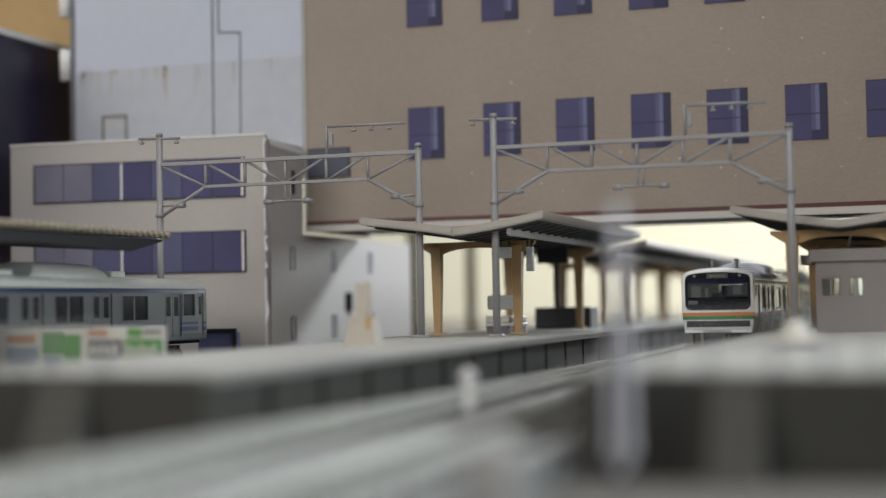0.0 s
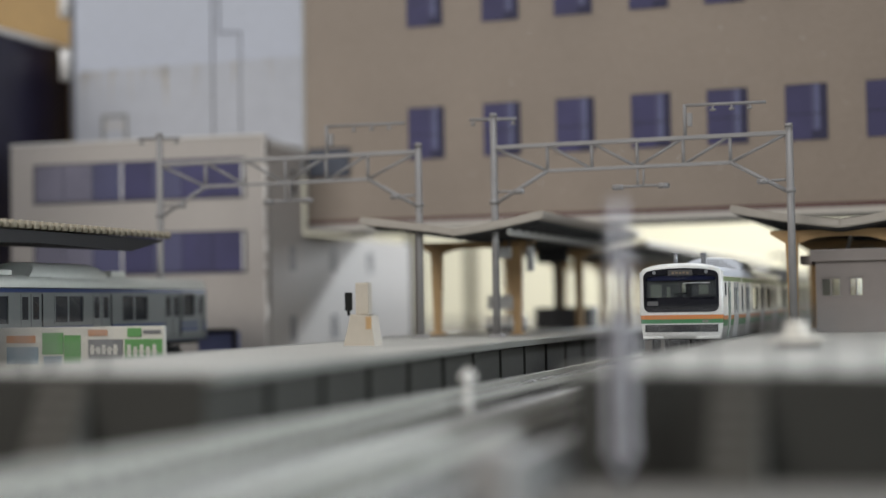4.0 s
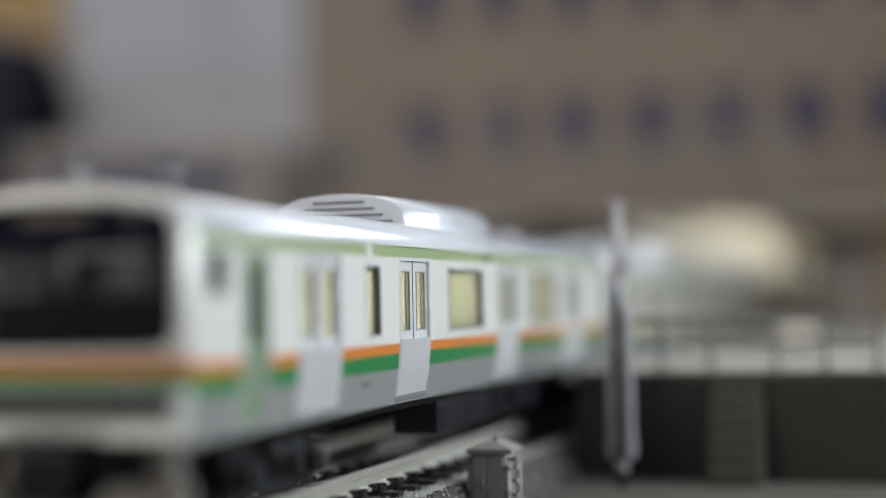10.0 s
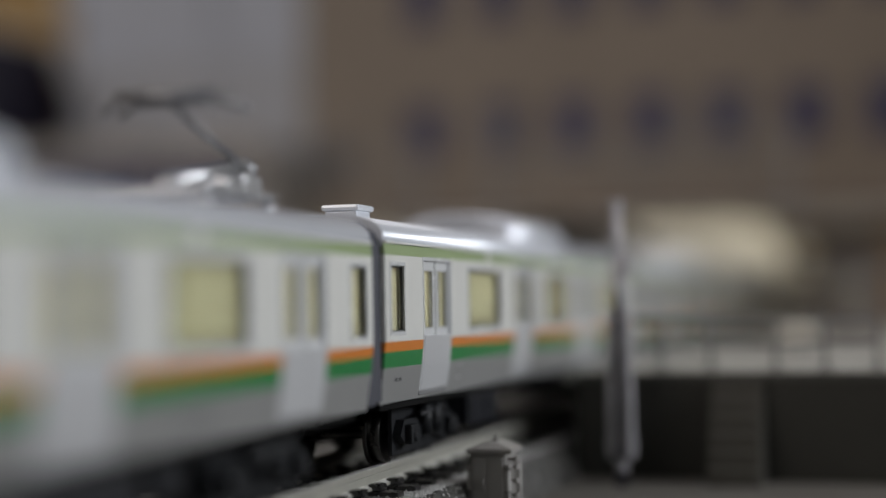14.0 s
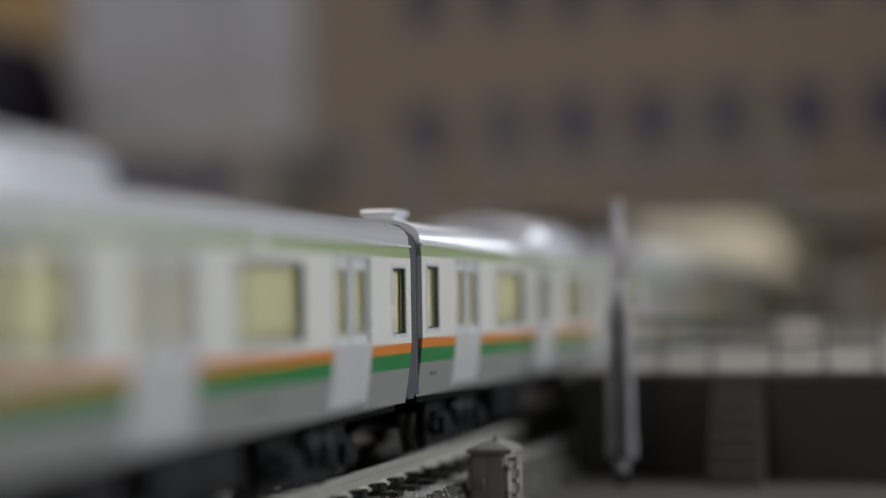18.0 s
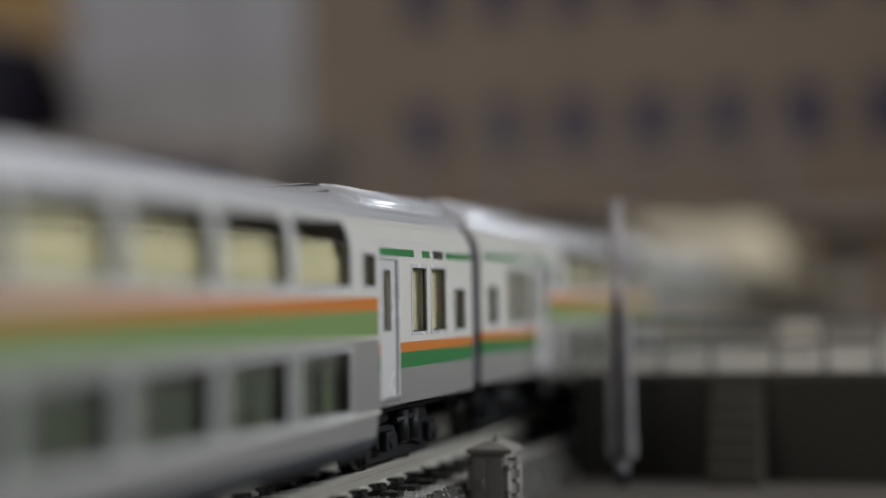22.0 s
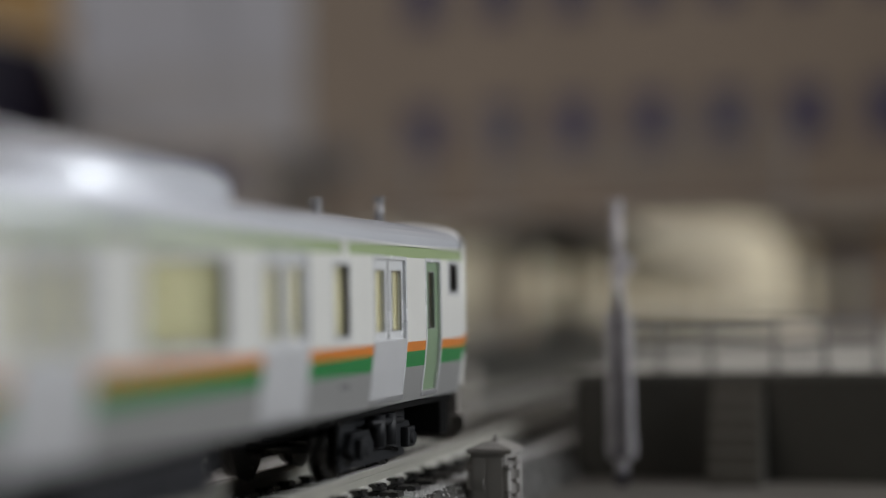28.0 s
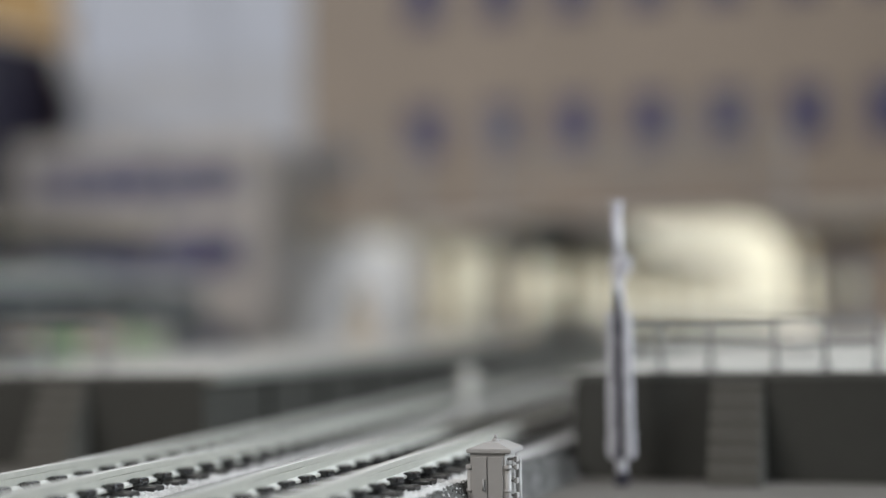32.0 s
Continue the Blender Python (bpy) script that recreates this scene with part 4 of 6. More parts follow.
def beige_building():
    t = thing("low_building", -207, 440, GROUND, "warm beige card building, blue window bands, torn paper corner", "building", rz=5.0)
    g = -GROUND
    bm = B()
    box(bm, -90.5, 0, 0, 3, 0, 72.0 + g)
    part("front_wall", bm, BEIGE, t, "beige card front")
    bm = B()
    box(bm, -90.5, 0, 3, 26, 68.5 + g, 70.2 + g)
    part("roof", bm, BEIGE, t)
    bm = B()
    box(bm, -90.8, 0.3, -0.3, 0.4, 71.9 + g, 72.5 + g, 0, 0.1)
    part("roof_edge", bm, PAPER, t, "white paper edge")
    for z0, z1, xa, xb, n in ((52.5 + g, 64.7 + g, -81.4, -7.4, 7), (28.2 + g, 41.0 + g, -81.4, -7.4, 7)):
        bm = B()
        box(bm, xa - 0.5, xb + 0.8, -0.4, 0, z0 - 0.45, z1 + 0.45)
        win = part("window", bm, WINLINE, t, "long dark-framed window band")
        w = (xb - xa) / n
        for k in range(n):
            bm = B()
            box(bm, xa + k * w + 0.16, xa + (k + 1) * w - 0.16, -0.6, -0.3, z0, z1)
            part("pane", bm, WINLILAC if k in (0, 1) else WINMID if k in (2, 4) else WINBLUE, win)
        for k in (3, n):
            bm = B()
            box(bm, xa + k * w - 0.45, xa + k * w + 0.25, -0.8, -0.3, z0, z1)
            part("mullion", bm, PAPER, win, "white mullion")
    # ragged paper flap down the corner
    rnd = random.Random(3)
    bm = B()
    z = 71.0 + g
    prev = 0.8
    while z > 4:
        h = rnd.uniform(0.9, 4)
        w = rnd.uniform(0.6, 1.2) if rnd.random() < 0.15 else rnd.uniform(0.0, 0.28)
        if rnd.random() < 0.85:
            prism(bm, [(-0.3 * rnd.random(), z), (0.1 + prev, z), (0.1 + w, z - h), (-0.1, z - h)], "y", -0.4 - rnd.random() * 0.5, -0.12)
        prev = w
        z -= h
    part("torn_edge", bm, PAPER, t, "torn white paper edge")


beige_building()


def side_building():
    t = thing("side_wall_building", -206.6, 443, GROUND, "beige-white card wall with slot windows running under the station", "building")
    g = -GROUND
    bm = B()
    box(bm, -3, 0, 0, 134, 0, 41 + g)
    box(bm, -3, 0, 0, 26.2, 41 + g, 70.6 + g)
    part("wall", bm, BEIGE, t)
    bm = B()
    prism(bm, [(0, 69 + g), (0, 71 + g), (27, 69.6 + g), (27, 67.8 + g)], "x", -0.4, 0.35)
    part("paper_edge", bm, PAPER, t)
    for y in (17, 52.5, 88.5):
        for z in (32.5 + g, 9.2 + g):
            bm = B()
            for a, b, c, d in ((y - 1.9, y - 1.3, z - 4, z + 4), (y + 1.3, y + 1.9, z - 4, z + 4), (y - 1.3, y + 1.3, z + 3.4, z + 4), (y - 1.3, y + 1.3, z - 4, z - 3.4)):
                box(bm, 0, 0.3, a, b, c, d)
            part("slot_frame", bm, PIPE, t)
    bm = B()
    box(bm, 0, 0.3, 17.0, 19.2, 54 + g, 62 + g)
    part("slot_frame", bm, WINLINE, t)


side_building()


def navy_building():
    t = thing("navy_building", -307, 300, GROUND, "navy-black card building with a white parapet strip", "building")
    g = -GROUND
    bm = B()
    box(bm, -110, 0, 0, 183, 0, 112.3 + g)
    part("wall", bm, NAVY, t)
    bm = B()
    box(bm, -110, 0.5, -0.5, 183.4, 112.3 + g, 114.6 + g, 0, 0.3)
    part("parapet", bm, PAPER, t, "white parapet strip")
    t2 = thing("tan_building", -370, 486, GROUND, "tall tan card building behind the others", "building")
    bm = B()
    box(bm, -160, 100, 0, 60, 0, 330)
    part("wall", bm, TAN, t2)


navy_building()


def poster_hoarding():
    t = thing("poster_hoarding", -190, 300, GROUND, "white hoarding with faded green and orange posters beside the track", "hoarding", rz=-4)
    g = -GROUND
    bm = B()
    box(bm, -60, 24.5, 0, 1.2, 0, 12.5 + g, 0, 0.2)
    part("panel", bm, ADWHITE, t)
    y0, y1 = -0.25, 0.02
    spec = [("poster", ADORANGE, -18.5, -10.4, 8.9, 10.6), ("poster", ADBLUE, -18.5, -9.6, 4.0, 8.0), ("poster", ADGREEN, -8.4, -2.6, 6.2, 11.2), ("poster", ADGREEN, -2.3, 2.2, 4.2, 10.6), ("poster", ADBLUE, -8.0, -3.0, 3.2, 5.8),
            ("poster", ADGREY, 4.4, 13.6, 5.2, 9.6), ("poster", ADORANGE, 4.4, 9.6, 10.4, 11.8), ("poster", ADGREEN, 14.3, 24.1, 4.8, 9.6), ("poster", ADGREEN, 15.0, 18.6, 10.1, 12.1), ("poster", ADGREY, 19.2, 23.8, 10.8, 11.6),
            ("poster", ADORANGE, -40, -28, 4, 10), ("poster", ADGREEN, -58, -44, 3, 9)]
    for nm, mt, a, b, c, d in spec:
        bm = B()
        box(bm, a, b, y0, y1, c + g, d + g)
        p = part(nm, bm, mt, t)
        if b - a > 6 and mt in (ADGREY, ADGREEN):
            for k in range(5):
                bm = B()
                u = a + 0.7 + k * (b - a - 1.4) / 5
                box(bm, u, u + 0.9, y0 - 0.12, y0, c + g + 1.0, d + g - 1.2 - 0.5 * (k % 2))
                box(bm, u - 0.2, u + 1.1, y0 - 0.12, y0, c + g + 1.8, c + g + 2.3)
                part("writing_bar", bm, ADWHITE, p)


poster_hoarding()


def rear_posts():
    for x, y, w in ((-313, 880, 6), (-275.7, 880, 5)):
        t = thing("room_post", x, y, GROUND, "dark brown upright post against the cream room wall", "post", "room posts")
        bm = B()
        box(bm, -w / 2, w / 2, -3, 3, 0, 300, 0, 0.4)
        part("upright", bm, ROOMDARK, t)


rear_posts()


# ---- the train ----
PITCH_CAR = 133.3
SIDE = [(6.6, 9.05), (9.8, 9.55), (12.6, 9.83), (20.5, 9.83), (21.7, 9.70)]
STRIPE_O, STRIPE_G = (11.45, 12.4), (9.95, 11.45)


def livery(z):
    if STRIPE_G[0] < z < STRIPE_G[1]:
        return 2
    if STRIPE_O[0] < z < STRIPE_O[1]:
        return 1
    return 3 if z > 20.55 else 4 if z < STRIPE_G[0] else 0


def roof_outline(gut=21.7, w=9.7, crown=24.55, n=16):
    pts = []
    for k in range(n + 1):
        a = math.pi * k / n
        c, s = math.cos(a), math.sin(a)
        pts.append((w * (abs(c) ** 0.62) * (1 if c >= 0 else -1), gut + (crown - gut) * (abs(s) ** 0.62)))
    return pts


def ring(bm, sgn, prof, y0, y1, z0, z1, w, off, t):
    zs = breaks(prof, z0, z1) + [z0 + w, z1 - w]
    skin(bm, sgn, prof, [y0, y0 + w, y1 - w, y1], zs, lambda y, z: None if y0 + w < y < y1 - w and z0 + w < z < z1 - w else 0, off, t)


def add_window(car, sgn, prof, y0, y1, z0, z1, sash=False, pane=None):
    bm = B()
    ring(bm, sgn, prof, y0, y1, z0, z1, 0.18, 0.10, 0.35)
    if sash:
        m = y0 + (y1 - y0) * 0.36
        skin(bm, sgn, prof, [m - 0.22, m + 0.22], breaks(prof, z0 + 0.28, z1 - 0.28), lambda y, z: 0, 0.14, 0.3)
    w = part("window", bm, GASKET, car)
    bm = B()
    ring(bm, sgn, prof, y0 - 0.32, y1 + 0.32, z0 - 0.32, z1 + 0.32, 0.34, -0.07, 0.25)
    part("window_frame", bm, DOORM, w)
    bm = B()
    skin(bm, sgn, prof, [y0 + 0.25, y1 - 0.25], breaks(prof, z0 + 0.25, z1 - 0.25), lambda y, z: 0, 0.30, 0.12)
    p = part("pane", bm, pane or PANE, w)
    p.visible_shadow = False
    if y1 - y0 > 6 and z0 > 13 and z1 < 20:
        d = y1 - y0
        for a, b, c in ((0.03, 0.24, z1), (0.24, 0.97, z0 + 1.1)):
            bm = B()
            box(bm, sgn * 9.0, sgn * 9.14, y0 + a * d, y0 + b * d, z0 + 0.1, c - 0.1, 0, 0.06)
            part("seat_back", bm, SEATBACK, w)
    return w


def add_door(car, sgn, prof, yc, half=4.3, z0=7.4, z1=20.25, single=False, mt=None):
    bm = B()
    ys, holes = [yc - half, yc + half], []
    wins = [(yc - 0.9, yc + 0.9)] if single else [(yc - 3.5, yc - 0.95), (yc + 0.95, yc + 3.5)]
    for a, b in wins:
        ys += [a, b]
        holes.append((a, b))
    zs = breaks(prof, z0, z1) + [13.5, 19.3]
    skin(bm, sgn, prof, ys, zs, lambda y, z: None if 13.5 < z < 19.3 and any(a < y < b for a, b in holes) else 2 if z < 12.6 and not single else 0, 0.28, 0.35)
    xs = lerp(prof, z0)
    if not single:
        skin(bm, sgn, prof, [yc - 0.07, yc + 0.07], breaks(prof, 12.7, z1), lambda y, z: 1, 0.24, 0.1)
        skin(bm, sgn, prof, [yc - half + 0.25, yc + half - 0.25], breaks(prof, z0, 12.75), lambda y, z: 2, -0.06, 0.4)
    d = part("door", bm, [mt or DOORM, GASKET, DOORLOW], car, "silver sliding door" if not single else "narrow cab door")
    for a, b in holes:
        bm = B()
        ring(bm, sgn, prof, a, b, 13.5, 19.3, 0.10, 0.20, 0.2)
        skin(bm, sgn, prof, [a + 0.09, b - 0.09], [13.56, 19.24], lambda y, z: 1, 0.36, 0.08)
        p = part("pane", bm, [DOORFRAME, PANE], d)
        p.visible_shadow = False
    bm = B()
    ya, yb = yc - half - 0.15, yc + half + 0.15
    box(bm, sgn * (xs - 0.5), sgn * (xs + 0.12), ya, yb, z0 - 0.5, z0 - 0.05, 0, 0.08)
    part("sill", bm, ALU, d)
    bm = B()
    skin(bm, sgn, prof, [ya, ya + 0.3, yb - 0.3, yb], [z0, 9.8, 12.6, z1, z1 + 0.35], lambda y, z: 0 if z > z1 or y < ya + 0.3 or y > yb - 0.3 else None, -0.04, 0.3)
    part("door_frame", bm, DOORM, d)
    return d


def add_bogie(car, yc):
    b = thing("bogie", 0, 0, 0, "", "")
    b.parent = car
    b.matrix_basis = pose(0, yc * MM, 0)
    for sgn in (-1, 1):
        bm = B()
        prism(bm, [(-8.5, 2.9), (-7.4, 4.4), (-3.6, 4.4), (-2.4, 3.2), (2.4, 3.2), (3.6, 4.4), (7.4, 4.4), (8.5, 2.9), (7.2, 2.0), (4.0, 2.0), (2.4, 2.3), (-2.4, 2.3), (-4.0, 2.0), (-7.2, 2.0)], "x", sgn * 6.4, sgn * 7.5)
        for y in (-6.2, 6.2):
            box(bm, sgn * 7.3, sgn * 8.3, y - 1.1, y + 1.1, 1.9, 3.9, 0, 0.25)
            rod(bm, (sgn * 7.4, y, 2.8), (sgn * 8.6, y, 2.8), 0.75, 0.6, 10)
        for y in (-1.5, 1.5):
            rod(bm, (sgn * 7.6, y, 2.6), (sgn * 7.6, y, 5.6), 0.8, 0.8, 10)
        rod(bm, (sgn * 7.9, -4.2, 4.7), (sgn * 7.9, 4.2, 5.0), 0.35, None, 8)
        box(bm, sgn * 6.2, sgn * 6.6, -8.6, 8.6, 0.9, 5.6)
        part("side_frame", bm, UNDERG, b, "dark grey bogie side frame")
    bm = B()
    box(bm, -6, 6, -3, 3, 3.2, 6.2)
    part("bolster", bm, UNDER, b)
    bm = B()
    for s in (-1, 1):
        rod(bm, (s * 4.0, 0, 0), (s * 5.35, 0, 0), 2.75, 2.75, 20)
        rod(bm, (s * 3.7, 0, 0), (s * 4.05, 0, 0), 3.1, 3.1, 20)
    rod(bm, (-6.4, 0, 0), (6.4, 0, 0), 0.5)
    first = part("wheelset", bm, WHEEL, b, "bright steel wheelset")
    first.matrix_basis = pose(0, -6.2 * MM, 2.78 * MM)
    share("wheelset", first, b, 0, 6.2, 2.78)


def add_under(car, spec, grille=()):
    bm = B()
    box(bm, -8.6, 8.6, 3, 130, 5.9, 6.9)
    part("underframe", bm, UNDER, car)
    for y0, y1, z0, x in spec:
        for s in (-1, 1):
            bm = B()
            box(bm, s * (x - 5), s * x, y0, y1, z0, 6.0, 0, 0.3)
            box(bm, s * (x - 0.1), s * (x + 0.18), y0 + 0.8, (y0 + y1) / 2 - 0.3, z0 + 0.6, 5.4, 0, 0.08)
            box(bm, s * (x - 0.1), s * (x + 0.18), (y0 + y1) / 2 + 0.3, y1 - 0.8, z0 + 0.6, 5.4, 0, 0.08)
            e = part("equipment_box", bm, EQUIP, car, "blue-grey underfloor equipment box")
            if (y0, y1) in grille:
                for k in range(6):
                    bm = B()
                    box(bm, s * (x + 0.1), s * (x + 0.3), y0 + 1.6, y1 - 1.6, z0 + 0.75 + k * 0.42, z0 + 0.95 + k * 0.42)
                    part("louvre", bm, EQUIPL, e)
                bm = B()
                for k in range(2):
                    box(bm, s * (x - 0.5), s * (x + 0.1), y0 + 0.3 + k * (y1 - y0 - 1.0), y0 + 0.7 + k * (y1 - y0 - 1.0), z0, 6.0)
                part("box_rib", bm, UNDER, e)


def add_cooler(car, yc, ln=29, w=7.4, base=23.9, top=27.5):
    """A low dome with ribs along its flanks and slats in its upright ends."""
    bm = B()
    out = []
    for k in range(49):
        a = math.pi * k / 48
        c, q = math.cos(a), math.sin(a)
        side = min(a, math.pi - a)
        r = 1.0 + (0.03 if 0.2 < side < 1.0 and k % 2 else 0.0)
        out.append((r * w * math.copysign(abs(c) ** 0.88, c), base + r * (top - base) * (q ** 0.70 if 0 < k < 48 else 0)))
    prism(bm, out, "y", yc - ln / 2, yc + ln / 2, 0, True)
    ends = [e for e in bm.edges if abs(e.verts[0].co.y - e.verts[1].co.y) < 1e-6 and e.verts[0].co.z > base + 0.01 and e.verts[1].co.z > base + 0.01]
    bmesh.ops.bevel(bm, geom=ends, offset=0.14, segments=2, affect="EDGES")
    unit = part("air_conditioner", bm, ROOF, car, "domed silver roof air conditioner with ribbed flanks")
    for s in (-1, 1):
        for k in range(4):
            z = base + 0.6 + k * 0.68
            hw = w * (0.80 - 0.14 * k)
            bm = B()
            box(bm, -hw, hw, yc + s * (ln / 2 - 0.05), yc + s * (ln / 2 + 0.14), z, z + 0.15)
            part("louvre", bm, GASKET, unit)


def add_vent(car, yc, xc=-3.2):
    bm = B()
    box(bm, xc - 1.7, xc + 1.7, yc - 1.9, yc + 1.9, 23.8, 25.3, 0, 0.3)
    box(bm, xc - 2.0, xc + 2.0, yc - 2.2, yc + 2.2, 25.15, 25.8, 0, 0.3)
    part("roof_vent", bm, ROOF, car)


def add_antenna(car, x, y, top, finned):
    bm = B()
    rod(bm, (x, y, 23.6), (x, y, 25.0), 0.85, 0.7, 12)
    rod(bm, (x, y, 24.5), (x, y, top), 0.55, 0.5, 12)
    rod(bm, (x, y, top - 0.25), (x, y, top), 0.72, 0.68, 12)
    if finned:
        for k in range(3):
            rod(bm, (x, y, top - 1.4 + k * 0.45), (x, y, top - 1.2 + k * 0.45), 0.85, 0.85, 12)
    part("aerial", bm, DARKSTEEL, car)


def add_pantograph(car, yc, up):
    g = thing("pantograph", 0, 0, 0, "raised single-arm pantograph on insulators", "")
    g.parent = car
    g.matrix_basis = pose(0, yc * MM, 23.6 * MM)
    bm = B()
    for x in (-4.2, 4.2):
        rod(bm, (x, -6, 0), (x, -6, 1.8), 0.55, 0.45, 10)
        rod(bm, (x, 6, 0), (x, 6, 1.8), 0.55, 0.45, 10)
        box(bm, x - 0.4, x + 0.4, -7, 7, 1.6, 2.2, 0, 0.1)
    for y in (-6, 0, 6):
        box(bm, -4.6, 4.6, y - 0.4, y + 0.4, 1.7, 2.2, 0, 0.1)
    box(bm, -2.6, 2.6, 1.5, 5.0, 2.0, 3.4, 0, 0.3)
    part("base_frame", bm, ALU, g)
    bm = B()
    rod(bm, (-0.4, -4.0, 2.6), (0, 10.3, 5.4), 0.75, 0.6, 10)
    rod(bm, (1.4, -2.0, 2.4), (0.7, 10.0, 4.6), 0.25, None, 8)
    box(bm, -1.6, 1.6, 6.5, 10.5, 2.2, 4.2, 0, 0.5)
    part("lower_arm", bm, ALU, g)
    bm = B()
    rod(bm, (0, 11.2, 4.4), (-0.3, -2.5, 9.0 + up), 0.42, 0.3, 10)
    rod(bm, (0.6, 11.4, 3.8), (0.3, -2.0, 8.5 + up), 0.18, None, 8)
    bmesh.ops.create_uvsphere(bm, u_segments=10, v_segments=8, radius=0.8, matrix=Matrix.Translation((0, 10.8, 4.9)))
    part("upper_arm", bm, DARKSTEEL, g)
    for y in (-4.2, -1.4):
        bm = B()
        rod(bm, (-4.4, y, 9.6 + up), (4.4, y, 9.6 + up), 0.55, None, 8)
        for s in (-1, 1):
            rod(bm, (s * 4.2, y, 9.7 + up), (s * 5.9, y, 8.4 + up), 0.45, 0.3, 8)
        part("contact_strip", bm, DARKSTEEL, g)
    bm = B()
    for x in (-3, 3):
        box(bm, x - 0.25, x + 0.25, -4.2, -1.4, 9.0 + up, 9.4 + up)
    box(bm, -3.1, 3.1, -3.0, -2.5, 8.9 + up, 9.3 + up)
    part("head_carrier", bm, DARKSTEEL, g)


def add_gangway(car, y, z0=6.6, z1=23.8):
    bm = B()
    out, q = [], 0.0
    for x, z in ((9.35, z0 + 0.3), (9.35, z1 - 2.6), (8.9, z1 - 1.3), (7.4, z1 - 0.1)):
        out.append((x, z))
    out += [(-x, z) for x, z in out[::-1]]
    rings = []
    for k in range(8):
        s = 1.0 if k % 3 else 0.978
        rings.append([bm.verts.new((x * s, y + 1.6 * k / 7, 15 + (z - 15) * s)) for x, z in out])
    for r, w in zip(rings, rings[1:]):
        for i in range(len(out)):
            bm.faces.new((r[i], r[(i + 1) % len(out)], w[(i + 1) % len(out)], w[i]))
    bm.faces.new(rings[0][::-1])
    bm.faces.new(rings[-1])
    bmesh.ops.recalc_face_normals(bm, faces=bm.faces)
    part("gangway_bellows", bm, GREYBELL, car, "grey gangway bellows between cars")


def add_coupler(car, y):
    bm = B()
    box(bm, -1.2, 1.2, y - 2.2, y + 2.2, 3.4, 5.0, 0, 0.3)
    part("coupler", bm, UNDER, car)


def side_marks(car, sgn, y, n=3, z=8.3):
    bm = B()
    for k in range(n):
        x = lerp(SIDE, z)
        box(bm, sgn * (x - 0.02), sgn * (x + 0.05), y + k * 1.1, y + k * 1.1 + 0.7, z, z + 0.45)
    part("number_marks", bm, PRINTG, car)


def body_shell(car, y0, y1, doors, windows, cab=None, ends=(True, True)):
    for sgn in (-1, 1):
        ys, holes = [y0, y1], []
        for yc in doors:
            holes.append((yc - 4.3, yc + 4.3, 7.4, 20.25))
        for a, b in windows:
            holes.append((a, b, 13.3, 19.6))
        if cab:
            holes += cab
        zs = [6.6, 7.4, 7.6, 9.8, STRIPE_G[0], STRIPE_G[1], STRIPE_O[1], 12.6, 13.3, 19.6, 20.25, 20.55, 21.7]
        for a, b, c, d in holes:
            ys += [a, b]
            zs += [c, d]
        bm = B()
        skin(bm, sgn, SIDE, ys, zs, lambda y, z: None if any(a < y < b and c < z < d for a, b, c, d in holes) else livery(z), 0, 0.6)
        part("side_panel", bm, [BODY, ORANGE, GREEN, PALEGREEN, LOWER], car, "white side with orange and green stripes")
    for y, on in ((y0, ends[0]), (y1, ends[1])):
        if on:
            bm = B()
            s = 0.35 if y == y0 else -0.35
            pts = [(9.0, 6.7), (9.5, 9.8), (9.75, 12.6), (9.75, 20.5)] + [(x * 0.99, z - 0.05) for x, z in roof_outline()] + [(-9.75, 20.5), (-9.75, 12.6), (-9.5, 9.8), (-9.0, 6.7)]
            prism(bm, pts, "y", y + s * 0.2, y + s * 1.5)
            part("end_wall", bm, BODY, car)
    for sgn in (-1, 1):
        bm = B()
        box(bm, sgn * 9.5, sgn * 9.93, y0, y1, 21.62, 21.82)
        part("rain_gutter", bm, BODY, car)
    bm = B()
    prism(bm, roof_outline() + [(-9.4, 21.2), (9.4, 21.2)], "y", y0, y1, 0, True)
    part("roof", bm, ROOF, car, "smooth silver-grey roof")
    bm = B()
    box(bm, -9.08, 9.08, (y0 if ends[0] else y0 + 16) + 1.2, y1 - 1.2, 7.2, 19.9)
    part("interior", bm, SEATS, car, "cream interior seen through the windows")


DOORS = [16.7, 50.0, 83.3, 116.6]
WIDE = [(27.3, 39.4), (60.6, 72.7), (93.9, 106.0)]


def drains(c, ys):
    for sgn in (-1, 1):
        for y in ys:
            bm = B()
            skin(bm, sgn, SIDE, [y - 0.7, y + 0.7], [20.3, 20.5, 21.6], lambda y, z: 0, -0.08, 0.3)
            part("drain_pipe", bm, BODY, c)


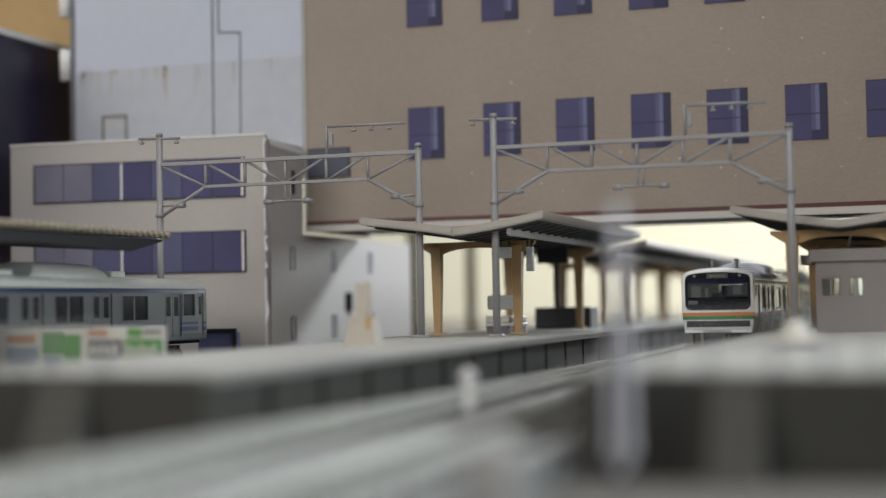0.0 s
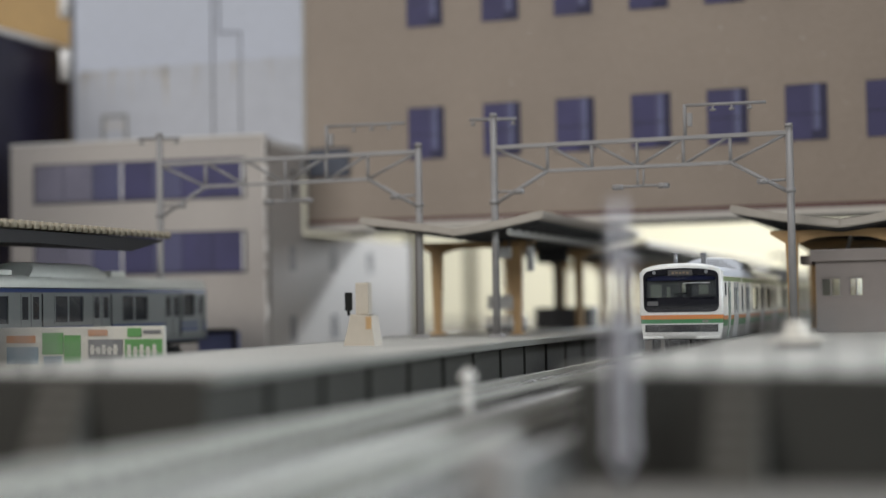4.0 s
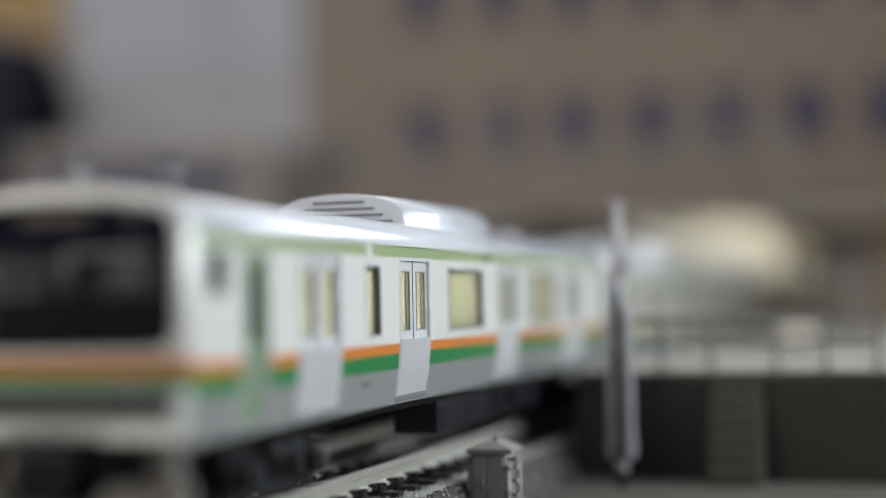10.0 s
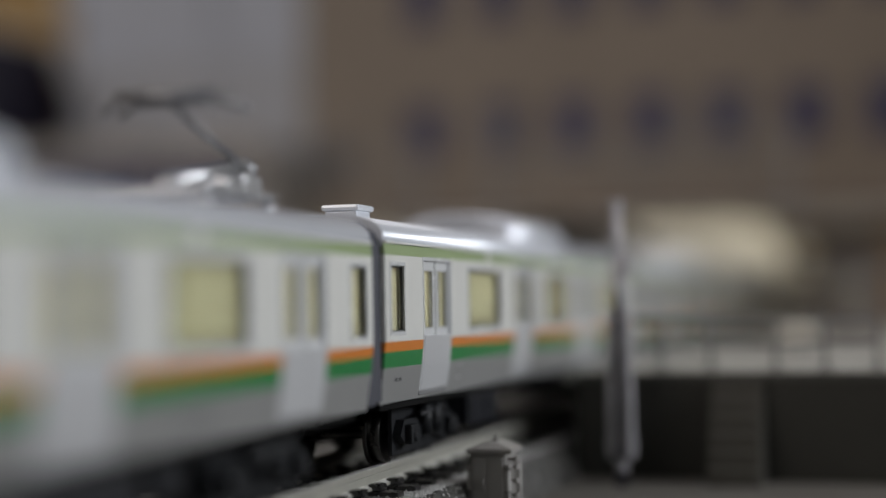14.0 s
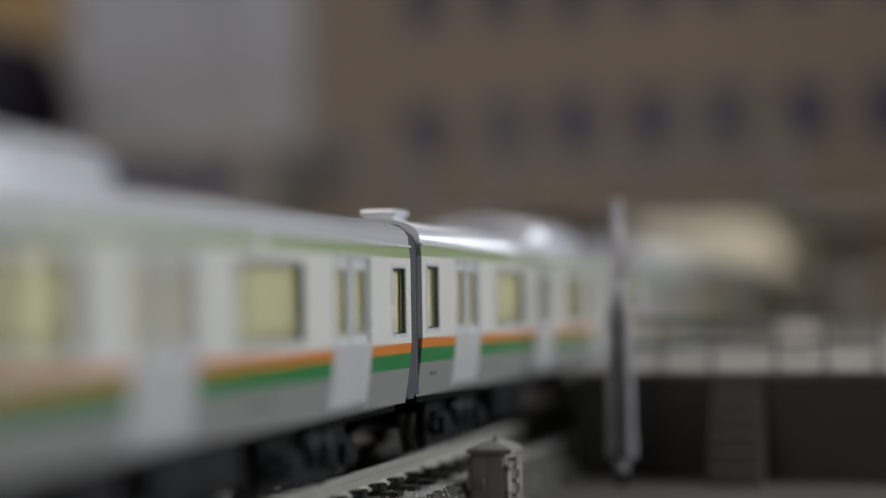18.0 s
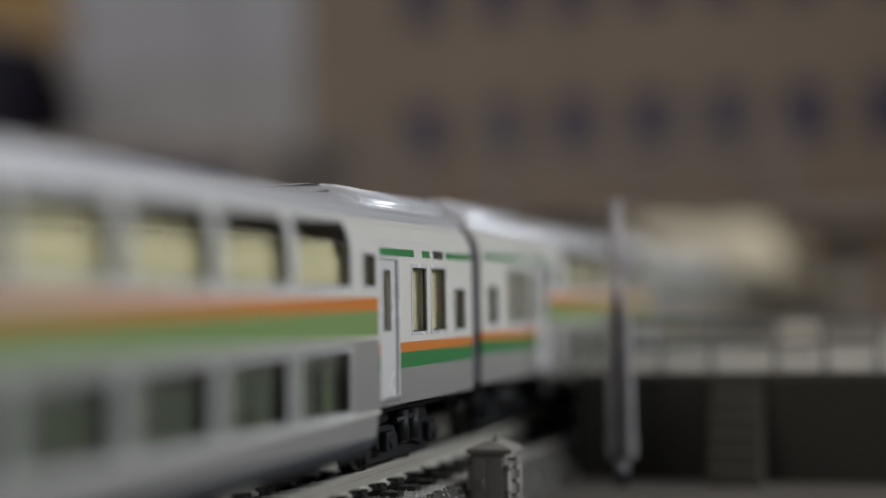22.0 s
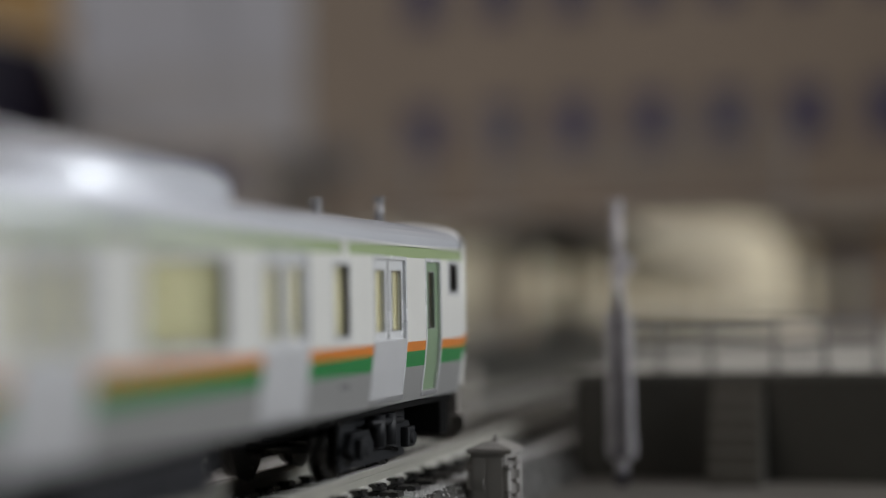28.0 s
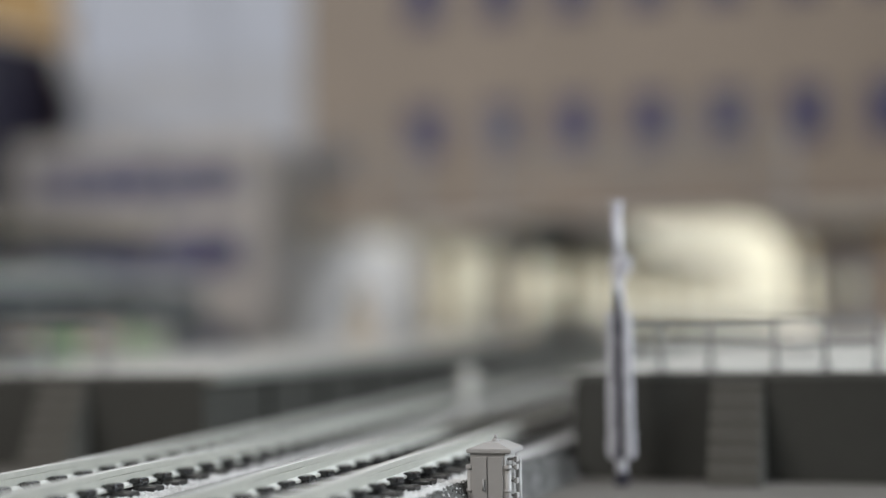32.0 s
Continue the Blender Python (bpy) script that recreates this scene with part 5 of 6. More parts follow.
def mid_car(motor):
    c = thing("railway_car", 0, 0, 0, "white commuter railway car with orange and green stripes, closed doors", "railway car", "cars of the passing train")
    wins = [(3.2, 6.7)] + WIDE + [(126.6, 130.1)]
    body_shell(c, 1.6, 131.7, DOORS, wins)
    for sgn in (-1, 1):
        for yc in DOORS:
            add_door(c, sgn, SIDE, yc)
        for k, (a, b) in enumerate(wins):
            add_window(c, sgn, SIDE, a, b, 13.3, 19.6, sash=k in (2,), pane=PANET if k in (1, 3) else PANE)
        side_marks(c, sgn, 5.0, 2, 8.6)
        side_marks(c, sgn, 96.0, 5, 8.4)
        for z in (8.0, 9.3):
            bm = B()
            x = lerp(SIDE, z)
            box(bm, sgn * (x - 0.05), sgn * (x + 0.12), 24.0, 25.1, z, z + 0.22, 0, 0.04)
            part("step_iron", bm, ALU, c)
        bm = B()
        x = lerp(SIDE, 21.0)
        box(bm, sgn * (x - 0.1), sgn * (x + 0.06), 65.4, 67.5, 20.65, 21.4)
        part("destination_window", bm, GASKET, c)
    add_cooler(c, 66.6)
    add_vent(c, 9.5, 3.0)
    drains(c, (35.0, 98.3))
    add_gangway(c, -0.05)
    add_gangway(c, 131.8)
    add_coupler(c, 0.2)
    for y in (20, 113.3):
        add_bogie(c, y)
    if motor:
        add_under(c, [(38, 58, 2.4, 8.5), (61, 71.4, 2.3, 8.6), (73.2, 92.5, 2.5, 8.4), (95, 99.5, 2.9, 8.0)], ((61, 71.4),))
    else:
        add_under(c, [(31, 42.3, 2.3, 8.5), (67.5, 71, 3.6, 8.0), (74, 80, 3.2, 8.2), (84, 97, 2.5, 8.4)])
    return c


def windscreen_outline(w, z0, z1, r, n=5, bow=0.5):
    pts = []
    for cx, cz, a0 in ((w - r, z1 - r - 0.55, 0), (-w + r, z1 - r - 0.55, 90), (-w + r, z0 + r, 180), (w - r, z0 + r, 270)):
        for k in range(n + 1):
            a = radians(a0 + 90 * k / n)
            pts.append((cx + r * math.cos(a), cz + r * math.sin(a)))
        if a0 == 180:
            pts += [(w * q, z0) for q in (-0.7, -0.55, -0.4, -0.2, 0.0, 0.2, 0.4, 0.55, 0.7)]
        if a0 == 0:
            pts += [(w * 0.7, z1 - 0.33), (w * 0.45, z1 - 0.12), (w * 0.2, z1 - 0.03), (0, z1), (-w * 0.2, z1 - 0.03), (-w * 0.45, z1 - 0.12), (-w * 0.7, z1 - 0.33)]
    return pts


def cab_car():
    c = thing("railway_car", 0, 0, 0, "white driving car with a black windscreen mask, orange and green stripes", "railway car", "cars of the passing train")
    doors = [24.3, 47.6, 80.5, 113.4]
    wins = [(34.6, 38.0), (58.0, 70.1), (90.9, 103.0)]
    cabw, cabd = (4.0, 6.8, 17.2, 20.2), (9.6, 14.2, 7.4, 20.25)
    body_shell(c, 2.0, 131.7, doors, wins, [cabw, cabd], (False, True))
    for sgn in (-1, 1):
        for yc in doors:
            add_door(c, sgn, SIDE, yc)
        add_door(c, sgn, SIDE, 11.9, 2.3, 7.4, 20.25, True, CABDOOR)
        for k, (a, b) in enumerate(wins):
            add_window(c, sgn, SIDE, a, b, 13.3, 19.6, sash=k == 2, pane=PANET if k == 1 else PANE)
        add_window(c, sgn, SIDE, *cabw)
        side_marks(c, sgn, 34.0, 2, 8.8)
        bm = B()
        x = lerp(SIDE, 21.0)
        box(bm, sgn * (x - 0.1), sgn * (x + 0.06), 71, 73, 20.7, 21.35)
        part("destination_window", bm, GASKET, c)
    # nose: a slightly bowed face
    prof = [(9.2, 7.15), (9.5, 9.8), (9.83, 12.6), (9.83, 20.6), (9.7, 22.4), (9.2, 23.6), (8.2, 24.15), (5.0, 24.75), (0, 25.0)]
    outline = prof + [(-x, z) for x, z in prof[-2::-1]]

    def bow(x):
        return 1.1 * (abs(x) / 9.83) ** 2.2
    bm = B()
    cols = [-9.83, -9.5, -8.8, -7, -4.5, -1.5, 1.5, 4.5, 7, 8.8, 9.5, 9.83]
    hole_w, hz0, hz1 = 8.7, 13.75, 23.55

    edge = sorted((q, w) for q, w in outline if w > 20.7 or abs(q) > 9.8)

    def top(x):
        return lerp(edge, x) if abs(x) < 9.83 else 21.5
    rows = [7.15, 8.6, 10.5, 10.75, 11.75, 12.75, 13.75]
    grid = {}
    for z in rows + ["a", "b"]:
        for x in cols:
            half = lerp([(w, q) for q, w in prof if w <= 13.8] + [(20, 9.83)], z if isinstance(z, float) or isinstance(z, int) else 20)
            xx = x * half / 9.83
            zz = z if not isinstance(z, str) else (hz1 - 0.5 * (abs(xx) / 8.7) ** 2 if z == "a" else top(x))
            grid[(z, x)] = bm.verts.new((xx, bow(xx) + (0.5 if z == "b" else 0), zz))
    keys = rows + ["a", "b"]
    for za, zb in zip(keys, keys[1:]):
        for xa, xb in zip(cols, cols[1:]):
            if za == 13.75 and -8.8 <= xa and xb <= 8.8:
                continue
            q = [grid[(za, xa)], grid[(za, xb)], grid[(zb, xb)], grid[(zb, xa)]]
            f = bm.faces.new(q)
            f.smooth = True
            f.material_index = 1 if za == 11.75 else 2 if za == 10.75 else 0
    ext = bmesh.ops.extrude_face_region(bm, geom=list(bm.faces))
    for v in ext["geom"]:
        if isinstance(v, bmesh.types.BMVert):
            v.co.y = 2.2 + (0.4 if v.co.z > 24 else 0)
    bmesh.ops.recalc_face_normals(bm, faces=bm.faces)
    part("nose", bm, [BODY, ORANGE, GREEN], c, "bowed white face with wrap-round stripes")
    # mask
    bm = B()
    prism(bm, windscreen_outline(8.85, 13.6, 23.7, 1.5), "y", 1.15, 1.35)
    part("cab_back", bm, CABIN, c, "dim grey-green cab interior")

    def bowed(pts, y0, y1, mt, nm, label=""):
        b2 = B()
        xs = sorted({round(p[0], 4) for p in pts})
        prism(b2, pts, "y", y0, y1)
        for v in b2.verts:
            v.co.y += bow(v.co.x) * 0.85
        return part(nm, b2, mt, c, label)
    bowed(windscreen_outline(8.75, 13.65, 23.6, 1.45), 0.12, 0.24, SHIELD, "windscreen", "smoked wrap-round windscreen").visible_shadow = False
    bm = B()
    layers = []
    for pts, yy in ((windscreen_outline(9.25, 13.0, 24.0, 0.3), -0.03), (windscreen_outline(8.8, 13.5, 23.65, 1.55), -0.03), (windscreen_outline(8.8, 13.5, 23.65, 1.55), 0.2)):
        layers.append([bm.verts.new((x, bow(x) + yy, z)) for x, z in pts])
    for a, b in ((0, 1), (1, 2)):
        for i in range(len(layers[0])):
            j = (i + 1) % len(layers[0])
            bm.faces.new((layers[a][i], layers[a][j], layers[b][j], layers[b][i]))
    bmesh.ops.recalc_face_normals(bm, faces=bm.faces)
    part("mask_frame", bm, BODY, c)
    n_in, n_out = windscreen_outline(8.25, 16.3, 22.35, 0.7), windscreen_outline(8.9, 13.4, 23.75, 1.6)
    bm = B()
    layers = []
    for pts, yy in ((n_out, -0.10), (n_in, -0.10), (n_in, 0.14), (n_out, 0.14)):
        layers.append([bm.verts.new((x, bow(x) + yy, z)) for x, z in pts])
    for a, b in ((0, 1), (1, 2), (2, 3), (3, 0)):
        for i in range(len(n_in)):
            j = (i + 1) % len(n_in)
            bm.faces.new((layers[a][i], layers[a][j], layers[b][j], layers[b][i]))
    bmesh.ops.recalc_face_normals(bm, faces=bm.faces)
    part("windscreen_surround", bm, BLACKG, c, "black glossy rounded surround")
    for x0, x1, z0, z1, mt, nm in ((-8.3, 8.3, 20.9, 22.0, NAVYBAND, "sun_strip"), (-8.4, 8.4, 16.0, 16.9, BLACKG, "dashboard")):
        n = 8
        pts = [(x0 + (x1 - x0) * k / n, z0) for k in range(n + 1)] + [(x1 - (x1 - x0) * k / n, z1) for k in range(n + 1)]
        bowed(pts, 0.30, 0.42, mt, nm)
    bowed([(-2.8, 22.05), (2.9, 22.05), (2.9, 23.35), (-2.8, 23.35)], -0.2, -0.05, DESTIN, "destination_sign", "dark destination sign with pale bars")
    bm = B()
    for k in range(5):
        box(bm, -1.9 + k * 0.85, -1.35 + k * 0.85, -0.27, -0.15, 22.35 + 0.1 * (k % 2), 22.95 - 0.08 * (k % 3))
    part("writing_bar", bm, PRINTT, c)
    bowed([(-8.0, 15.0), (-5.4, 15.0), (-5.4, 16.0), (-8.0, 16.0)], -0.06, 0.05, PRINTG, "number_plate_bar")
    bm = B()
    box(bm, 0.6, 6.8, 0.5, 0.7, 20.15, 20.3)
    part("wiper_arm", bm, SIGNW, c)
    bm = B()
    rod(bm, (0.8, 0.55, 20.1), (0.8, 0.55, 18.0), 0.5, None, 10)
    part("cab_fitting", bm, CABPALE, c)
    for x in (-6.2, 6.1):
        bm = B()
        rod(bm, (x, 0.55, 22.8), (x, 0.16, 22.8), 0.42, 0.42, 16)
        part("headlight", bm, LENS, c, "round clear headlight")
    bowed([(-8.6, 8.75), (-4.3, 8.75), (0, 8.75), (4.3, 8.75), (8.6, 8.75), (8.6, 10.45), (4.3, 10.45), (0, 10.45), (-4.3, 10.45), (-8.6, 10.45)], -0.12, 0.1, BLACKG, "lamp_panel", "black lower lamp panel")
    for x in (-6.6, 6.6):
        bm = B()
        box(bm, x - 1.6, x + 1.6, 0.18, 0.6, 9.0, 10.2, 0, 0.12)
        part("tail_lamp", bm, UNDERG, c)
    bm = B()
    box(bm, 5.0, 5.45, 0.25, 0.4, 10.95, 11.5)
    box(bm, 5.6, 6.3, 0.25, 0.42, 10.95, 11.5)
    part("company_mark_bar", bm, PRINT, c)
    for x0, x1, z0, z1, mt in ((-7.2, -4.6, 16.4, 20.0, CABPALE), (-3.4, -2.5, 16.4, 19.4, CABPALE), (1.2, 2.6, 17.0, 20.0, UNDERG), (4.2, 6.4, 17.6, 19.8, CABPALE), (-1.6, 0.4, 16.2, 18.0, UNDERG), (2.8, 8.0, 16.2, 17.3, UNDERG)):
        bm = B()
        box(bm, x0, x1, 0.95, 1.14, z0, z1, 0, 0.08)
        part("cab_partition", bm, mt, c)
    # bumper ledge, skirt and coupler
    for x0, x1 in ((-9.1, -4.2), (3.6, 9.1)):
        bm = B()
        box(bm, x0, x1, 0.0, 2.2, 7.1, 7.75, 0, 0.2)
        part("bumper_ledge", bm, BODY, c)
    bm = B()
    pts = [(-9.4, 4.0), (-9.6, 3.6), (-9.6, 2.7), (-8.5, 1.4), (8.5, 1.4), (9.6, 2.7), (9.6, 3.8), (9.4, 4.2), (4.2, 4.1), (3.0, 2.5), (-4.4, 2.5), (-4.7, 4.0)]
    prism(bm, pts, "y", -0.8, -0.1)
    for v in bm.verts:
        v.co.y += 0.022 * v.co.x ** 2
    part("skirt", bm, SKIRT, c, "warm grey front skirt, slightly stained")
    for x in (-7.6, -4.6, 8.6):
        bm = B()
        box(bm, x - 0.42, x + 0.42, 0.8, 1.7, 2.6, 7.2, 0, 0.15)
        part("skirt_strut", bm, SKIRT, c)
    bm = B()
    box(bm, -2.7, 1.6, -1.0, 3, 3.6, 6.9, 0, 0.4)
    box(bm, -2.1, -0.2, -1.7, -0.9, 4.3, 6.4, 0, 0.3)
    rod(bm, (-1.1, -2.1, 5.5), (-1.1, -1.6, 5.5), 0.8, 0.8, 14)
    rod(bm, (-1.1, -2.2, 5.5), (-1.1, -2.0, 5.5), 0.4, 0.4, 12)
    box(bm, 0.2, 1.3, -1.5, -0.9, 3.9, 5.2, 0, 0.2)
    box(bm, -2.4, 1.4, -1.3, -0.9, 3.2, 3.7, 0, 0.15)
    part("front_coupler", bm, UNDERG, c, "black front coupler")
    for x in (-6.2, -3.4, 2.8, 4.4, 6.6):
        bm = B()
        rod(bm, (x, 0.6, 7.0), (x + 0.3, 0.4, 4.6), 0.32, 0.28, 8)
        rod(bm, (x + 0.3, 0.4, 4.7), (x + 1.1, 0.9, 3.6), 0.26, None, 8)
        part("air_hose", bm, UNDERG, c, "black air hose")
    for x in (-8.3, 7.2):
        bm = B()
        box(bm, x - 0.7, x + 0.7, 1.2, 2.4, 4.2, 6.9, 0, 0.2)
        part("step_box", bm, SKIRT, c)
    bm = B()
    box(bm, -8, 8, 2.5, 5, 2.2, 7)
    part("pilot_block", bm, UNDER, c)
    add_cooler(c, 66.6)
    add_vent(c, 124.5)
    drains(c, (35.4,))
    add_antenna(c, -2.0, 6.5, 27.5, False)
    add_antenna(c, 4.25, 9.0, 27.5, True)
    add_gangway(c, 131.8)
    for y in (21, 113.3):
        add_bogie(c, y)
    add_under(c, [(57.8, 77.3, 2.4, 8.5), (80, 84.5, 2.9, 8.2), (86.5, 98, 2.5, 8.4)])
    return c


DECK = [(3.2, 9.2), (5.0, 9.75), (12.6, 9.83), (20.6, 9.83), (22.2, 9.62), (23.4, 9.05), (24.2, 8.3)]


def deck_car(front, toilet, rear):
    c = thing("railway_car", 0, 0, 0, "white double-deck railway car with a wide green band", "railway car", "cars of the passing train")
    y0, y1 = 1.6, 131.7
    a, b = 31.4, 102.9
    uppers = [(40.1, 44.7)] + [(46.0 + 13 * k, 57.2 + 13 * k) for k in range(4)]
    lowers = [(40.1, 44.5)] + [(46.2 + 13 * k, 57.0 + 13 * k) for k in range(4)]
    ends = front + rear
    small = [(*toilet, 13.3, 17.5), (32.2, 35.2, 17.7, 20.6), (99.3, 102.2, 17.7, 20.6)]
    ddoors = [28.6, 105.9]
    for sgn in (-1, 1):
        ys = [y0, y1, a, b]
        zs = [3.2, 4.0, 6.6, 6.7, 7.4, 9.8, STRIPE_G[0], STRIPE_G[1], 12.1, STRIPE_O[1], 12.6, 13.0, 13.2, 13.3, 15.5, 16.7, 17.5, 17.7, 19.6, 20.25, 20.55, 20.6, 21.3, 22.2, 23.3, 23.4, 24.2]
        holes = small + [(u, v, 17.7, 23.3) for u, v in uppers] + [(u, v, 6.7, 12.1) for u, v in lowers] + [(u, v, 13.3, 19.6) for u, v in ends] + [(d - 2.5, d + 2.5, 7.4, 20.25) for d in ddoors]
        for h in holes:
            ys += [h[0], h[1]]
        ys += [3.0, 20.0, 22.8, 103.5, 113.0, 115.4, 117.8, 122.8]

        def pick(y, z):
            if any(p < y < q and r < z < s for p, q, r, s in holes):
                return None
            if a < y < b:
                return 4 if z < 4.0 else 6 if z < 13.0 else 5 if 13.2 < z < 15.5 else 1 if 15.5 < z < 16.7 else 0
            if z < 6.6:
                return None
            return 6 if z < STRIPE_G[0] else 2 if STRIPE_G[0] < z < STRIPE_G[1] else 1 if STRIPE_O[0] < z < STRIPE_O[1] else 2 if 20.6 < z < 21.3 and any(p < y < q for p, q in ((3.0, 20.0), (22.8, 31.4), (103.5, 113.0), (115.4, 117.8), (122.8, 131.7))) else 0
        bm = B()
        skin(bm, sgn, DECK, ys, zs, pick, 0, 0.6)
        part("side_panel", bm, [BODY, ORANGE, GREEN, PALEGREEN, SLATE, MIDGREEN, LOWER], c, "white side with a wide sage green and orange band")
        for u, v in uppers:
            add_window(c, sgn, DECK, u, v, 17.7, 23.3)
        for u, v in lowers:
            add_window(c, sgn, DECK, u, v, 6.7, 12.1, pane=PANET)
        for u, v in ends:
            add_window(c, sgn, DECK, u, v, 13.3, 19.6)
        for u, v, p, q in small:
            add_window(c, sgn, DECK, u, v, p, q)
        bm = B()
        x = lerp(DECK, 21.0)
        box(bm, sgn * (x - 0.1), sgn * (x + 0.06), 118.8, 121.8, 20.55, 21.35)
        part("destination_window", bm, GASKET, c)
        side_marks(c, sgn, 20.0, 4, 8.0)
        for d in ddoors:
            add_door(c, sgn, DECK, d, 2.5, 7.4, 20.25, True)
        bm = B()
        box(bm, sgn * 9.6, sgn * 9.98, a, b, 6.1, 6.4, 0, 0.05)
        box(bm, sgn * 9.6, sgn * 9.98, a, b, 12.95, 13.15, 0, 0.05)
        part("side_rib", bm, BODY, c)
    for y in (y0, y1):
        bm = B()
        s = 0.35 if y == y0 else -0.35
        out = roof_outline(24.0, 8.4, 25.9)
        prism(bm, [(9.0, 6.7), (9.75, 12.6), (9.75, 20.6), (9.5, 22.2)] + out + [(-9.5, 22.2), (-9.75, 20.6), (-9.75, 12.6), (-9.0, 6.7)], "y", y + s * 0.2, y + s * 1.5)
        part("end_wall", bm, BODY, c)
    bm = B()
    prism(bm, roof_outline(24.1, 8.42, 26.1) + [(-8.0, 23.6), (8.0, 23.6)], "y", y0, y1, 0, True)
    part("roof", bm, ROOF, c, "high rounded silver-grey roof")
    bm = B()
    out = [(7.4 * math.cos(math.pi * k / 20), 25.0 + 1.9 * math.sin(math.pi * k / 20) ** 0.7 if 0 < k < 20 else 25.0) for k in range(21)]
    prism(bm, out, "y", 32.0, 104.0, 0, True)
    part("roof_duct", bm, ROOF, c, "long smooth raised roof section")
    for yc in (17.2, 118.2):
        add_cooler(c, yc, 24, 7.2, 24.9, 27.8)
    bm = B()
    box(bm, -8.8, 8.8, 3, 130, 13.3, 20.4)
    box(bm, -8.4, 8.4, 36, 99, 20.4, 21.6)
    part("interior", bm, SEATS, c, "cream interior seen through the windows")
    # Lower deck is coloured near black to read as unlit.
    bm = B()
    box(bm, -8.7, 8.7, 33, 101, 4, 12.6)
    part("lower_interior", bm, DIM, c, "lower deck interior with dimness in its colour")
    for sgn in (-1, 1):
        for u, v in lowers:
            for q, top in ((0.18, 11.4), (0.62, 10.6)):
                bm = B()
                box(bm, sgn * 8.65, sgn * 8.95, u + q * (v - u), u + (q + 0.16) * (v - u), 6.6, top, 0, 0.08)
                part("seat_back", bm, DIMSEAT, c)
    bm = B()
    box(bm, -9.0, 9.0, a + 0.3, b - 0.3, 2.4, 3.6)
    part("lower_skirt", bm, UNDERG, c)
    for y in (a + 0.3, b - 0.3):
        bm = B()
        box(bm, -9.3, 9.3, y - 0.25, y + 0.25, 3.3, 7)
        part("bulkhead", bm, UNDER, c)
    for p, q in ((3, 31), (103.2, 130)):
        bm = B()
        box(bm, -8.6, 8.6, p, q, 5.9, 6.9)
        part("underframe", bm, UNDER, c)
    add_gangway(c, -0.05)
    add_gangway(c, 131.8)
    add_coupler(c, 0.2)
    for y in (17, 116):
        add_bogie(c, y)
    return c


def train():
    first = cab_car()
    cars = {0: first}
    cars[1] = mid_car(True)
    cars[7] = copy_thing(cars[1], pose(0, 0, 0))
    cars[2] = mid_car(False)
    for k in (3, 4, 8):
        cars[k] = copy_thing(cars[2], pose(0, 0, 0))
    for k in (1, 7):
        add_pantograph(cars[k], 116, 0.1 if k == 1 else 4.0)
    cars[5] = deck_car([(5.3, 9.9), (11.4, 16.0), (17.7, 22.1)], (125.4, 128.9), [(112.2, 116.4), (118.0, 122.4)])
    cars[6] = deck_car([(12.4, 16.8), (18.3, 22.9)], (4.4, 7.9), [(111.2, 115.6), (117.3, 121.9), (123.4, 128.0)])
    cars[9] = copy_thing(first, pose(0, 0, 0))
    tagged(cars[9], "white driving car at the tail of the train, striped")
    for k in (1, 7):
        tagged(cars[k], "white motor car with raised pantograph, orange and green stripes")
    return cars


CARS = train()


